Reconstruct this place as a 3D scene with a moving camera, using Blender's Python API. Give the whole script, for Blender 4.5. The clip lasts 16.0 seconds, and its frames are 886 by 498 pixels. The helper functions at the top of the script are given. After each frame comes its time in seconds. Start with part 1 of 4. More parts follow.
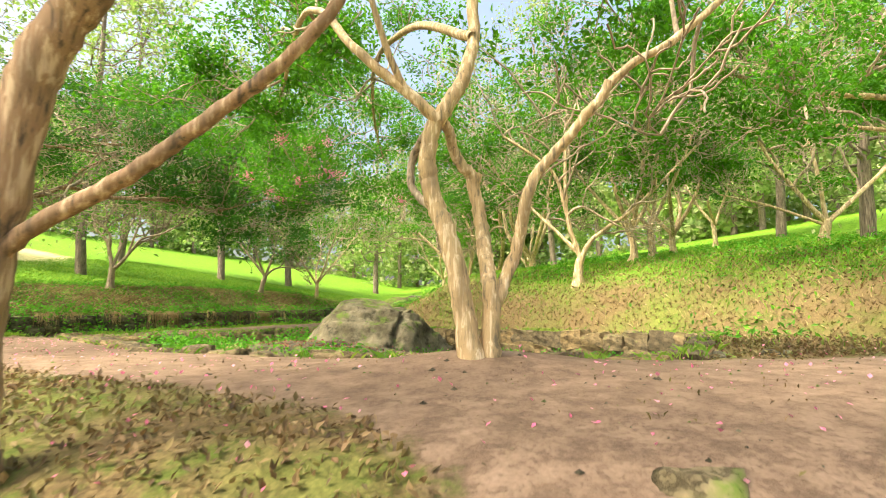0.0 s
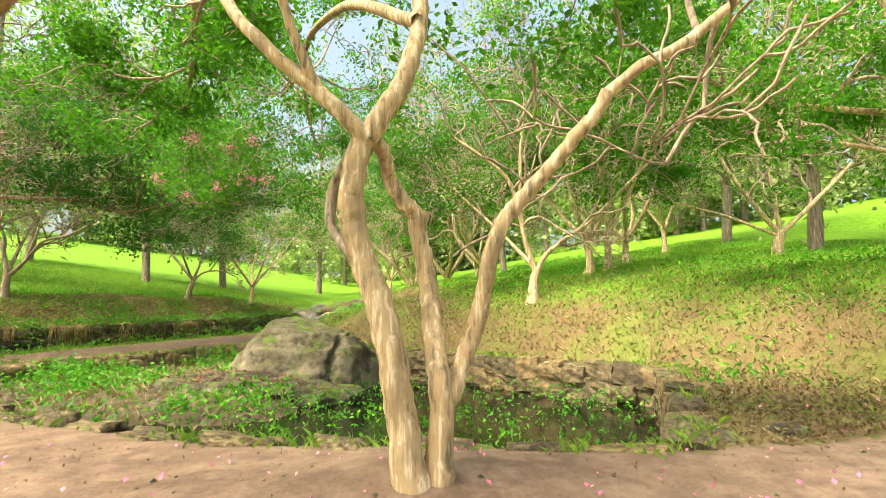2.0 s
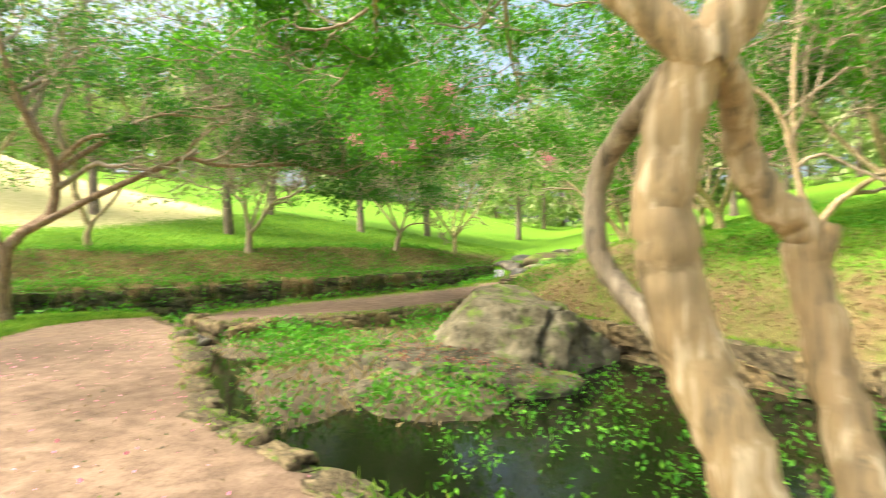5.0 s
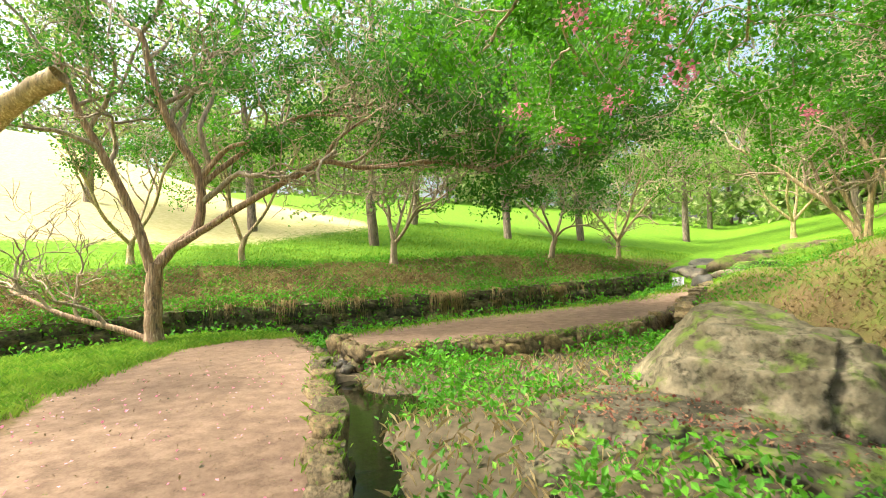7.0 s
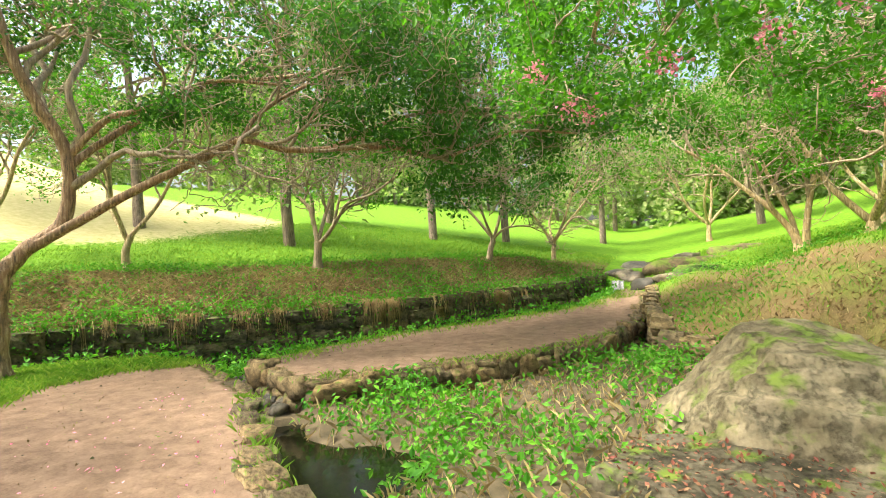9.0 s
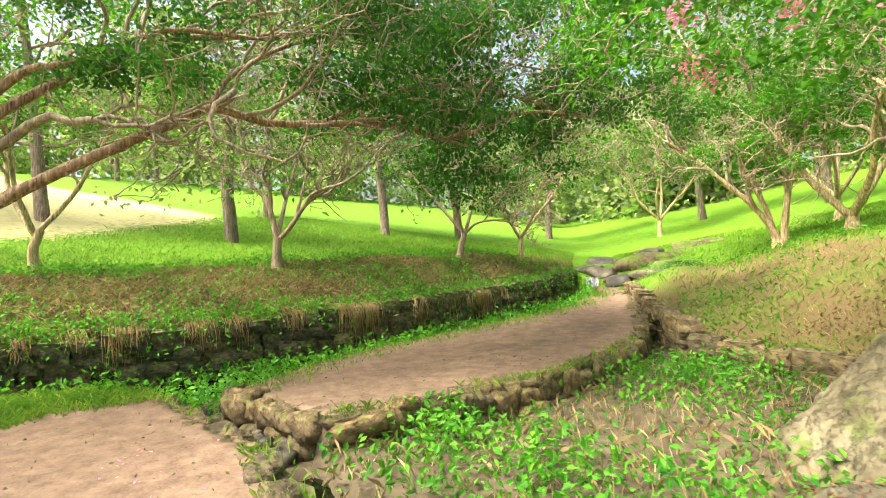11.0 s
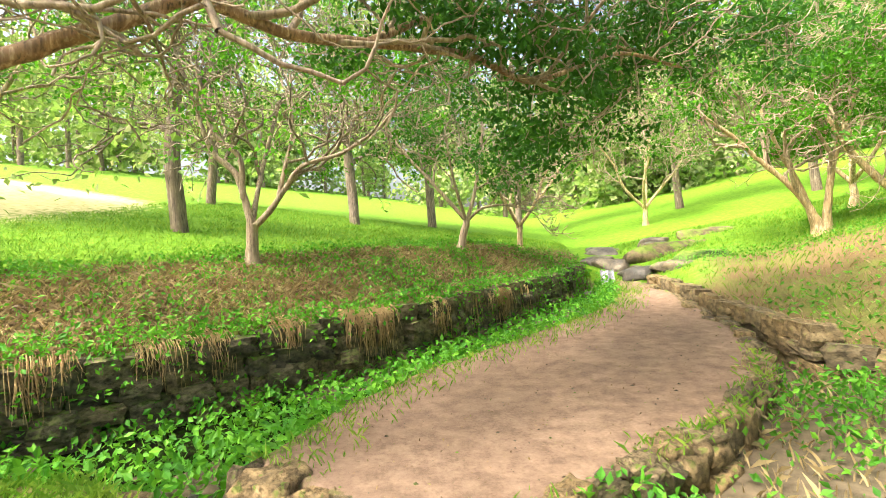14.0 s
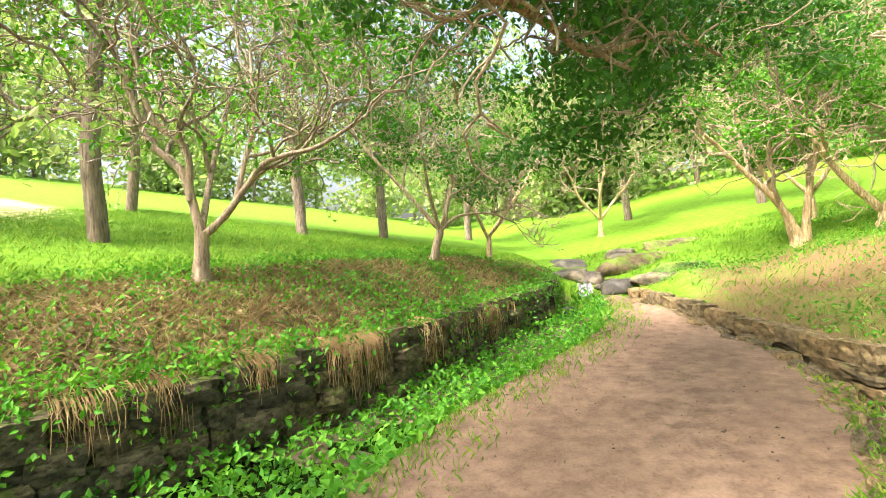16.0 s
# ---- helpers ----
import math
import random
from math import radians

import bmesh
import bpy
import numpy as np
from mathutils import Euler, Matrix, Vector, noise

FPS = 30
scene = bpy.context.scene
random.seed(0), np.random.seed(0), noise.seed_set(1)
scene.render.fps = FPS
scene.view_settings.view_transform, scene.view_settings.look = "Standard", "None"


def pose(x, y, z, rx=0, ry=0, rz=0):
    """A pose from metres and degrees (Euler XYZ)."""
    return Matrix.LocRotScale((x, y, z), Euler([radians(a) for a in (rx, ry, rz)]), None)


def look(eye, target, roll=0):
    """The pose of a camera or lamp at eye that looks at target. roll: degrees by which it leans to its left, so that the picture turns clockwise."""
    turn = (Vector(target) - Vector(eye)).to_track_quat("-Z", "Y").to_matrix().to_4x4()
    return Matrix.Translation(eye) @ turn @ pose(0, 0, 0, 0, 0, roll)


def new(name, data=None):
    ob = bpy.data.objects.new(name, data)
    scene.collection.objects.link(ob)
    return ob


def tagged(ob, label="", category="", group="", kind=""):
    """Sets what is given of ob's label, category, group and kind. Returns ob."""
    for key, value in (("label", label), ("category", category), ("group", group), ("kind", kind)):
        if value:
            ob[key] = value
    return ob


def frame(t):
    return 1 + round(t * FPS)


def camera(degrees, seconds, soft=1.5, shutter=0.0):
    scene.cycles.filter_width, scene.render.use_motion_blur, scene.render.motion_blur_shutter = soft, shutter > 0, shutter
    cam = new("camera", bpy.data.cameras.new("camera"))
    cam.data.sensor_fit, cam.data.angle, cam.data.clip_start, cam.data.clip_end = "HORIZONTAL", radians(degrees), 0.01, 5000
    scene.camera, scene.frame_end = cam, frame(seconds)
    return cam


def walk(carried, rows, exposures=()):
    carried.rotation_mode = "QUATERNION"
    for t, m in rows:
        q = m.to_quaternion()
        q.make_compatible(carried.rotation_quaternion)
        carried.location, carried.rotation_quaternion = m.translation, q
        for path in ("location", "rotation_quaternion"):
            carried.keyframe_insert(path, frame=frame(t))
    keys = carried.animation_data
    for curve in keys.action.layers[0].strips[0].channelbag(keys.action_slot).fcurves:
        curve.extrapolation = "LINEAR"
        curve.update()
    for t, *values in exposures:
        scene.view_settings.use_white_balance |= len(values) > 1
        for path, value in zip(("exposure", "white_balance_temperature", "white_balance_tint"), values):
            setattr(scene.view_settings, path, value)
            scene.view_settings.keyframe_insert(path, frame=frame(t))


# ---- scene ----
cam = camera(79.4, 16.0, soft=0.6, shutter=0.4)
PATH = [
    (0, (0.41, 0.507, 0.359), (0.304, 2.489, 0.603), -0.6),
    (0.5, (0.417, 0.755, 0.486), (0.381, 2.739, 0.736), -0.7),
    (1, (0.376, 0.967, 0.59), (0.367, 2.953, 0.818), -0.6),
    (1.5, (0.417, 1.17, 0.637), (0.445, 3.158, 0.854), -0.7),
    (2, (0.439, 1.391, 0.804), (0.526, 3.377, 1.019), -0.8),
    (2.5, (0.425, 1.599, 0.906), (0.517, 3.592, 1.035), -0.5),
    (3, (0.424, 1.786, 0.957), (0.519, 3.783, 1.029), -0.7),
    (3.5, (0.407, 1.943, 1.041), (0.492, 3.94, 1.116), -0.8),
    (4, (0.313, 2.154, 1.086), (0.252, 4.153, 1.112), -0.7),
    (4.5, (0.224, 2.367, 1.131), (-0.052, 4.347, 1.123), -0.7),
    (5, (0.086, 2.562, 1.191), (-0.547, 4.459, 1.192), -0.7),
    (5.2, (0.023, 2.635, 1.186), (-0.774, 4.469, 1.178), -0.5),
    (7.3, (-1.223, 4.247, 1.201), (-2.32, 5.918, 1.247), -2.3),
    (7.5, (-1.332, 4.363, 1.231), (-2.399, 6.054, 1.277), -2.3),
    (8, (-1.663, 4.581, 1.226), (-2.629, 6.331, 1.278), -2.1),
    (8.5, (-2.043, 4.748, 1.255), (-2.909, 6.55, 1.305), -2.3),
    (9, (-2.407, 4.961, 1.293), (-3.188, 6.802, 1.324), -2.2),
    (9.2, (-2.538, 5.018, 1.314), (-3.287, 6.872, 1.339), -2.2),
    (11.3, (-4.104, 5.83, 1.381), (-4.574, 7.774, 1.376), -2.5),
    (11.5, (-4.232, 5.948, 1.387), (-4.68, 7.897, 1.375), -2.5),
    (12, (-4.582, 6.211, 1.383), (-4.995, 8.168, 1.371), -2.6),
    (12.5, (-4.88, 6.449, 1.414), (-5.268, 8.411, 1.391), -2.6),
    (13, (-5.134, 6.763, 1.426), (-5.484, 8.732, 1.4), -2.7),
    (13.5, (-5.431, 7.035, 1.393), (-5.75, 9.009, 1.361), -2.6),
    (14, (-5.697, 7.343, 1.39), (-5.968, 9.324, 1.352), -2.8),
    (14.5, (-5.958, 7.648, 1.41), (-6.173, 9.636, 1.372), -2.7),
    (15, (-6.228, 7.906, 1.42), (-6.402, 9.898, 1.383), -2.8),
    (15.5, (-6.419, 8.166, 1.441), (-6.516, 10.163, 1.402), -2.9),
    (16, (-6.634, 8.395, 1.423), (-6.639, 10.395, 1.416), -2.8),
]
walk(cam, [(t, look(eye, target, roll)) for t, eye, target, roll in PATH], [(0.0, 1.85, 7000, 4), (3.5, 1.8, 6800, 2), (5.0, 1.9, 6600, 3), (9.0, 1.8, 6600, 4), (12.5, 2.15, 6600, 7), (16.0, 2.3, 6500, 13)])

# ---- light ----
world = bpy.data.worlds.new("world")
scene.world = world
world.use_nodes = True
wn = world.node_tree
sky = wn.nodes.new("ShaderNodeTexSky")
sky.sky_type = "NISHITA"
sky.sun_disc = False
SUN_EL, SUN_AZ = 58.0, 235.0          # height, and degrees clockwise from +y
sky.sun_elevation, sky.sun_rotation = radians(SUN_EL), radians(SUN_AZ)
sky.air_density, sky.dust_density, sky.ozone_density = 1.0, 9.0, 0.4
wn.links.new(sky.outputs[0], wn.nodes["Background"].inputs[0])
wn.nodes["Background"].inputs[1].default_value = 0.14
sun_data = bpy.data.lights.new("sun", "SUN")
sun_data.energy, sun_data.angle, sun_data.color = 2.1, radians(12.0), (1.0, 0.93, 0.82)
sun = new("sun", sun_data)
sx, sy = math.sin(radians(SUN_AZ)), math.cos(radians(SUN_AZ))
ce, se = math.cos(radians(SUN_EL)), math.sin(radians(SUN_EL))
sun.matrix_world = look((30 * sx * ce, 30 * sy * ce, 30 * se), (0, 0, 0))

# ---- materials ----
def nodes_of(name):
    m = bpy.data.materials.new(name)
    m.use_nodes = True
    return m, m.node_tree, m.node_tree.nodes["Principled BSDF"]


def ramp(nt, src, stops):
    r = nt.nodes.new("ShaderNodeValToRGB")
    e = r.color_ramp.elements
    while len(e) < len(stops):
        e.new(0.5)
    for k, (p, c) in zip(e, stops):
        k.position, k.color = p, (*c, 1)
    nt.links.new(src, r.inputs[0])
    return r.outputs[0]


def noise_tex(nt, scale, detail=5.0, rough=0.6, stretch=(1, 1, 1), kind="Object"):
    co = nt.nodes.new("ShaderNodeTexCoord")
    mp = nt.nodes.new("ShaderNodeMapping")
    mp.inputs["Scale"].default_value = stretch
    n = nt.nodes.new("ShaderNodeTexNoise")
    n.inputs["Scale"].default_value, n.inputs["Detail"].default_value, n.inputs["Roughness"].default_value = scale, detail, rough
    nt.links.new(co.outputs[kind], mp.inputs[0])
    nt.links.new(mp.outputs[0], n.inputs[0])
    return n.outputs[0]


def mix(nt, fac, a, b, mode="MIX"):
    x = nt.nodes.new("ShaderNodeMix")
    x.data_type, x.blend_type = "RGBA", mode
    for sock, v in ((x.inputs[0], fac), (x.inputs[6], a), (x.inputs[7], b)):
        if isinstance(v, (int, float)):
            sock.default_value = v
        elif isinstance(v, tuple):
            sock.default_value = (*v, 1)
        else:
            nt.links.new(v, sock)
    return x.outputs[2]


def calc(nt, op, a, b=0.0):
    x = nt.nodes.new("ShaderNodeMath")
    x.operation, x.use_clamp = op, op not in ("SUBTRACT",)
    for sock, v in zip(x.inputs, (a, b)):
        if isinstance(v, (int, float)):
            sock.default_value = v
        else:
            nt.links.new(v, sock)
    return x.outputs[0]


def bump(nt, bsdf, height, strength=0.5, distance=0.02):
    b = nt.nodes.new("ShaderNodeBump")
    b.inputs["Strength"].default_value, b.inputs["Distance"].default_value = strength, distance
    nt.links.new(height, b.inputs["Height"])
    nt.links.new(b.outputs[0], bsdf.inputs["Normal"])


def leaf_material(name, stops, glow=0.45, tint=(0.30, 0.55, 0.06)):
    """Leaves: colour by island, part of the light goes through."""
    m, nt, p = nodes_of(name)
    geo = nt.nodes.new("ShaderNodeNewGeometry")
    isl = geo.outputs["Random Per Island"]
    col = ramp(nt, isl, stops)
    lush = ramp(nt, noise_tex(nt, 2.4, 2.0), [(0.42, (0, 0, 0)), (0.62, (0.45, 0.45, 0.45))])
    col = mix(nt, lush, col, stops[-1][1])
    col = mix(nt, ramp(nt, noise_tex(nt, 3.1, 1.0), [(0.34, (0.7, 0.7, 0.7)), (0.50, (0, 0, 0))]), col, stops[0][1])
    nt.links.new(col, p.inputs["Base Color"])
    p.inputs["Roughness"].default_value = 0.55
    p.inputs["Specular IOR Level"].default_value = 0.22
    tr = nt.nodes.new("ShaderNodeBsdfTranslucent")
    nt.links.new(mix(nt, 0.65, col, tint), tr.inputs[0])
    ms = nt.nodes.new("ShaderNodeMixShader")
    ms.inputs[0].default_value = glow
    nt.links.new(p.outputs[0], ms.inputs[1])
    nt.links.new(tr.outputs[0], ms.inputs[2])
    nt.links.new(ms.outputs[0], nt.nodes["Material Output"].inputs[0])
    return m


LEAF = leaf_material("leaf", [(0.0, (0.018, 0.080, 0.006)), (0.5, (0.045, 0.165, 0.010)), (1.0, (0.10, 0.27, 0.012))], 0.40, (0.16, 0.50, 0.02))
LEAF_DARK = leaf_material("leaf_dark", [(0.0, (0.010, 0.050, 0.010)), (0.6, (0.024, 0.105, 0.016)), (1.0, (0.06, 0.19, 0.022))], 0.34, (0.15, 0.42, 0.03))
# distant foliage: sun glare and haze put into the colour as paler green
LEAF_HAZE = leaf_material("leaf_haze", [(0.0, (0.10, 0.17, 0.05)), (0.5, (0.24, 0.32, 0.11)), (1.0, (0.46, 0.42, 0.24))], 0.45)
HERB = leaf_material("herb", [(0.0, (0.025, 0.12, 0.012)), (0.6, (0.065, 0.27, 0.018)), (1.0, (0.17, 0.42, 0.03))], 0.3, (0.22, 0.6, 0.03))
GRASS = leaf_material("grass", [(0.0, (0.05, 0.15, 0.010)), (0.6, (0.13, 0.30, 0.015)), (1.0, (0.32, 0.40, 0.06))], 0.35)
STRAW = leaf_material("straw", [(0.0, (0.17, 0.12, 0.05)), (0.5, (0.34, 0.25, 0.11)), (1.0, (0.52, 0.43, 0.23))], 0.2, (0.5, 0.35, 0.15))
ROOT = leaf_material("dry_root", [(0.0, (0.25, 0.16, 0.07)), (0.5, (0.44, 0.29, 0.13)), (1.0, (0.56, 0.42, 0.22))], 0.2, (0.5, 0.32, 0.12))
LITTER = leaf_material("litter", [(0.0, (0.07, 0.045, 0.025)), (0.45, (0.19, 0.115, 0.055)), (0.8, (0.30, 0.20, 0.10)), (1.0, (0.14, 0.17, 0.04))], 0.15, (0.4, 0.25, 0.1))
PETAL = leaf_material("petal", [(0.0, (0.72, 0.12, 0.28)), (0.6, (0.82, 0.24, 0.40)), (1.0, (0.90, 0.46, 0.56))], 0.3, (0.9, 0.4, 0.5))


def bark_material(name, base, light, dark):
    m, nt, p = nodes_of(name)
    long = noise_tex(nt, 38.0, 5.0, 0.6, (1, 1, 0.09))
    patch = noise_tex(nt, 11.0, 4.0, 0.6, (1, 1, 0.3))
    col = ramp(nt, long, [(0.36, dark), (0.46, base), (0.53, base), (0.62, light)])
    moss = ramp(nt, patch, [(0.50, (0, 0, 0)), (0.60, (1, 1, 1))])
    col = mix(nt, calc(nt, "MULTIPLY", moss, 0.55), col, tuple(0.48 * c for c in base))
    nt.links.new(col, p.inputs["Base Color"])
    p.inputs["Roughness"].default_value = 0.75
    bump(nt, p, long, 0.55, 0.015)
    return m


BARK = bark_material("smooth_bark", (0.48, 0.34, 0.18), (0.74, 0.60, 0.40), (0.19, 0.15, 0.09))
BARK_BROWN = bark_material("brown_bark", (0.33, 0.20, 0.11), (0.58, 0.42, 0.27), (0.10, 0.07, 0.045))
TWIG = bark_material("twig_bark", (0.36, 0.27, 0.18), (0.52, 0.42, 0.30), (0.16, 0.12, 0.08))
BARK_GREY = bark_material("grey_bark", (0.27, 0.21, 0.14), (0.44, 0.36, 0.25), (0.09, 0.075, 0.05))
PINE = bark_material("pine_bark", (0.22, 0.16, 0.12), (0.36, 0.28, 0.22), (0.07, 0.05, 0.04))


def stone_material(name, a, b, c, moss_at=0.62, wet=False):
    m, nt, p = nodes_of(name)
    big, fine = noise_tex(nt, 2.6, 4.0), noise_tex(nt, 22.0, 8.0, 0.7)
    col = ramp(nt, big, [(0.32, a), (0.5, b), (0.68, c)])
    inf = nt.nodes.new("ShaderNodeObjectInfo")
    tone = ramp(nt, inf.outputs["Random"], [(0.0, (0.55, 0.54, 0.52)), (0.5, (0.95, 0.9, 0.8)), (1.0, (1.15, 1.0, 0.78))])
    col = mix(nt, 1.0, col, tone, "MULTIPLY")
    col = mix(nt, 0.55, col, ramp(nt, fine, [(0.3, (0.35, 0.34, 0.3)), (0.65, (1, 1, 1))]), "MULTIPLY")
    geo = nt.nodes.new("ShaderNodeNewGeometry")
    sep = nt.nodes.new("ShaderNodeSeparateXYZ")
    nt.links.new(geo.outputs["Normal"], sep.inputs[0])
    up = ramp(nt, sep.outputs[2], [(0.1, (0, 0, 0)), (0.8, (1, 1, 1))])
    spot = ramp(nt, noise_tex(nt, 3.7, 5.0), [(moss_at - 0.04, (0, 0, 0)), (moss_at + 0.06, (1, 1, 1))])
    col = mix(nt, calc(nt, "MULTIPLY", up, spot), col, (0.13, 0.19, 0.03))
    veins = noise_tex(nt, 6.5, 9.0, 0.72)
    col = mix(nt, 0.7, col, ramp(nt, veins, [(0.36, (0.30, 0.29, 0.25)), (0.47, (0.9, 0.9, 0.88)), (0.62, (1.15, 1.12, 1.05))]), "MULTIPLY")
    nt.links.new(col, p.inputs["Base Color"])
    p.inputs["Roughness"].default_value = 0.55 if wet else 0.85
    p.inputs["Specular IOR Level"].default_value = 0.5 if wet else 0.25
    bump(nt, p, calc(nt, "MULTIPLY", calc(nt, "ADD", fine, veins), 0.5), 1.0, 0.07)
    return m


STONE = stone_material("wall_stone", (0.12, 0.10, 0.065), (0.25, 0.20, 0.125), (0.38, 0.31, 0.20), 0.60)
STONE_DARK = stone_material("dark_stone", (0.075, 0.068, 0.050), (0.155, 0.135, 0.098), (0.27, 0.23, 0.165), 0.50)
BOULDER = stone_material("boulder_stone", (0.09, 0.082, 0.055), (0.20, 0.18, 0.13), (0.33, 0.30, 0.23), 0.55)
WET = stone_material("wet_stone", (0.06, 0.06, 0.055), (0.13, 0.12, 0.10), (0.26, 0.24, 0.21), 0.66, True)

GROUND, gt, gp = nodes_of("ground_soil_and_grass")


def attr(name):
    a = gt.nodes.new("ShaderNodeAttribute")
    a.attribute_name = name
    return a.outputs["Fac"]


g_big, g_mid, g_fine = noise_tex(gt, 0.9, 4.0), noise_tex(gt, 6.0, 6.0, 0.7), noise_tex(gt, 45.0, 8.0, 0.75)
soil = ramp(gt, g_mid, [(0.28, (0.165, 0.112, 0.078)), (0.5, (0.245, 0.166, 0.114)), (0.72, (0.33, 0.235, 0.168))])
soil = mix(gt, ramp(gt, g_big, [(0.42, (0, 0, 0)), (0.66, (0.30, 0.30, 0.30))]), soil, (0.12, 0.085, 0.06))
soil = mix(gt, 0.45, soil, ramp(gt, g_fine, [(0.32, (0.45, 0.42, 0.38)), (0.6, (1, 1, 1))]), "MULTIPLY")
turf = ramp(gt, g_mid, [(0.25, (0.06, 0.15, 0.010)), (0.5, (0.13, 0.27, 0.016)), (0.75, (0.22, 0.36, 0.032))])
turf = mix(gt, 0.6, turf, ramp(gt, g_fine, [(0.35, (0.35, 0.4, 0.25)), (0.62, (1, 1, 1))]), "MULTIPLY")
duff = ramp(gt, g_fine, [(0.28, (0.075, 0.052, 0.026)), (0.5, (0.15, 0.105, 0.048)), (0.75, (0.27, 0.195, 0.09))])
duff = mix(gt, ramp(gt, g_big, [(0.47, (0, 0, 0)), (0.64, (0.40, 0.40, 0.40))]), duff, turf)
mud = ramp(gt, g_mid, [(0.3, (0.06, 0.05, 0.03)), (0.6, (0.14, 0.11, 0.07)), (0.8, (0.20, 0.15, 0.09))])
wob = calc(gt, "SUBTRACT", g_mid, 0.5)


def soft(a):
    """A mask whose edge wanders with the noise."""
    s = gt.nodes.new("ShaderNodeMath")
    s.operation = "MULTIPLY_ADD"
    gt.links.new(wob, s.inputs[0])
    s.inputs[1].default_value = 0.9
    gt.links.new(attr(a), s.inputs[2])
    return ramp(gt, s.outputs[0], [(0.38, (0, 0, 0)), (0.62, (1, 1, 1))])


gcol = mix(gt, soft("litter"), turf, duff)
# far field beyond the bank: paler and yellower than the turf
pale_field = ramp(gt, g_mid, [(0.3, (0.36, 0.34, 0.13)), (0.7, (0.52, 0.46, 0.25))])
gcol = mix(gt, soft("pale"), gcol, pale_field)
gcol = mix(gt, soft("path"), gcol, soil)
gcol = mix(gt, soft("mud"), gcol, mud)
gt.links.new(gcol, gp.inputs["Base Color"])
gp.inputs["Roughness"].default_value = 0.95
gp.inputs["Specular IOR Level"].default_value = 0.15
bump(gt, gp, calc(gt, "MULTIPLY", calc(gt, "ADD", g_fine, g_mid), 0.5), 0.8, 0.03)

WATER, nt, p = nodes_of("still_water")
p.inputs["Base Color"].default_value = (0.006, 0.008, 0.003, 1)
p.inputs["Roughness"].default_value = 0.06
p.inputs["IOR"].default_value = 1.33
bump(nt, p, noise_tex(nt, 9.0, 3.0), 0.12, 0.02)
FOAM, nt, p = nodes_of("falling_water")
nt.links.new(ramp(nt, noise_tex(nt, 14.0, 5.0, 0.6, (4, 4, 0.4)), [(0.38, (0.06, 0.065, 0.06)), (0.68, (0.50, 0.52, 0.53))]), p.inputs["Base Color"])
p.inputs["Roughness"].default_value = 0.2

# ---- plan ----
KERB = np.array([(3.3, 3.2), (1.85, 4.2), (1.2, 4.26), (0.1, 4.46), (-0.9, 4.72), (-1.75, 5.12), (-2.6, 5.55), (-3.4, 6.25), (-4.2, 7.1), (-4.85, 7.6), (-5.4, 8.15), (-6.2, 8.95)])
P2_RIGHT = np.array([(-6.02, 9.66), (-5.5, 10.1), (-4.9, 10.7), (-4.3, 11.25), (-3.65, 12.3), (-3.25, 13.4), (-3.0, 14.6), (-3.0, 17.0), (-3.1, 19.3)])
P2_LEFT = np.array([(-7.35, 10.45), (-7.15, 11.6), (-6.6, 12.75), (-5.75, 14.0), (-4.9, 15.2), (-4.1, 16.6), (-3.75, 18.2), (-3.7, 20.0)])
P1_LEFT = np.array([(-8.2, 10.15), (-9.1, 10.05), (-9.9, 9.5), (-10.2, 8.6), (-10.2, 7.2), (-10.4, 5.5), (-11.2, 2.0), (-14.5, -5.0)])
WALK_LEFT = np.array([(-8.0, 10.0), (-8.7, 9.4), (-8.8, 8.6), (-8.2, 7.6), (-7.2, 6.3)])
WALL = np.array([(-2.75, 19.3), (-2.68, 15.4), (-2.5, 13.4), (-1.55, 12.5), (0.0, 10.8), (1.4, 9.55), (2.4, 8.5), (3.35, 7.5), (2.35, 5.05), (1.85, 4.2)])
BANK = np.array([(-4.2, 20.8), (-4.75, 18.9), (-6.0, 16.9), (-7.3, 14.75), (-8.5, 13.35), (-9.3, 12.35), (-10.2, 11.4), (-10.9, 10.2), (-11.3, 8.5), (-11.7, 6.0), (-12.5, 2.0), (-16.0, -6.0)])
POND = np.vstack([KERB[1:], P2_RIGHT, WALL[:-1]])
CHANNEL = np.vstack([P2_LEFT, BANK, P1_LEFT[::-1]])
GAP = np.array([(-6.2, 8.95), (-5.6, 9.2), (-6.02, 9.66), (-7.35, 10.45), (-8.0, 10.9), (-8.7, 10.4), (-8.2, 10.15)])


def inside(poly, x, y):
    r = np.zeros(np.shape(x), bool)
    n = len(poly)
    for i in range(n):
        (x0, y0), (x1, y1) = poly[i], poly[(i + 1) % n]
        if y0 == y1:
            continue
        r ^= ((y0 > y) != (y1 > y)) & (x < (x1 - x0) * (y - y0) / (y1 - y0) + x0)
    return r


def away(line, x, y):
    """Distance from a line of points."""
    best = np.full(np.shape(x), 1e9)
    for (x0, y0), (x1, y1) in zip(line[:-1], line[1:]):
        dx, dy = x1 - x0, y1 - y0
        u = np.clip(((x - x0) * dx + (y - y0) * dy) / (dx * dx + dy * dy), 0, 1)
        best = np.minimum(best, np.hypot(x - x0 - u * dx, y - y0 - u * dy))
    return best


def ease(v):
    v = np.clip(v, 0, 1)
    return v * v * (3 - 2 * v)


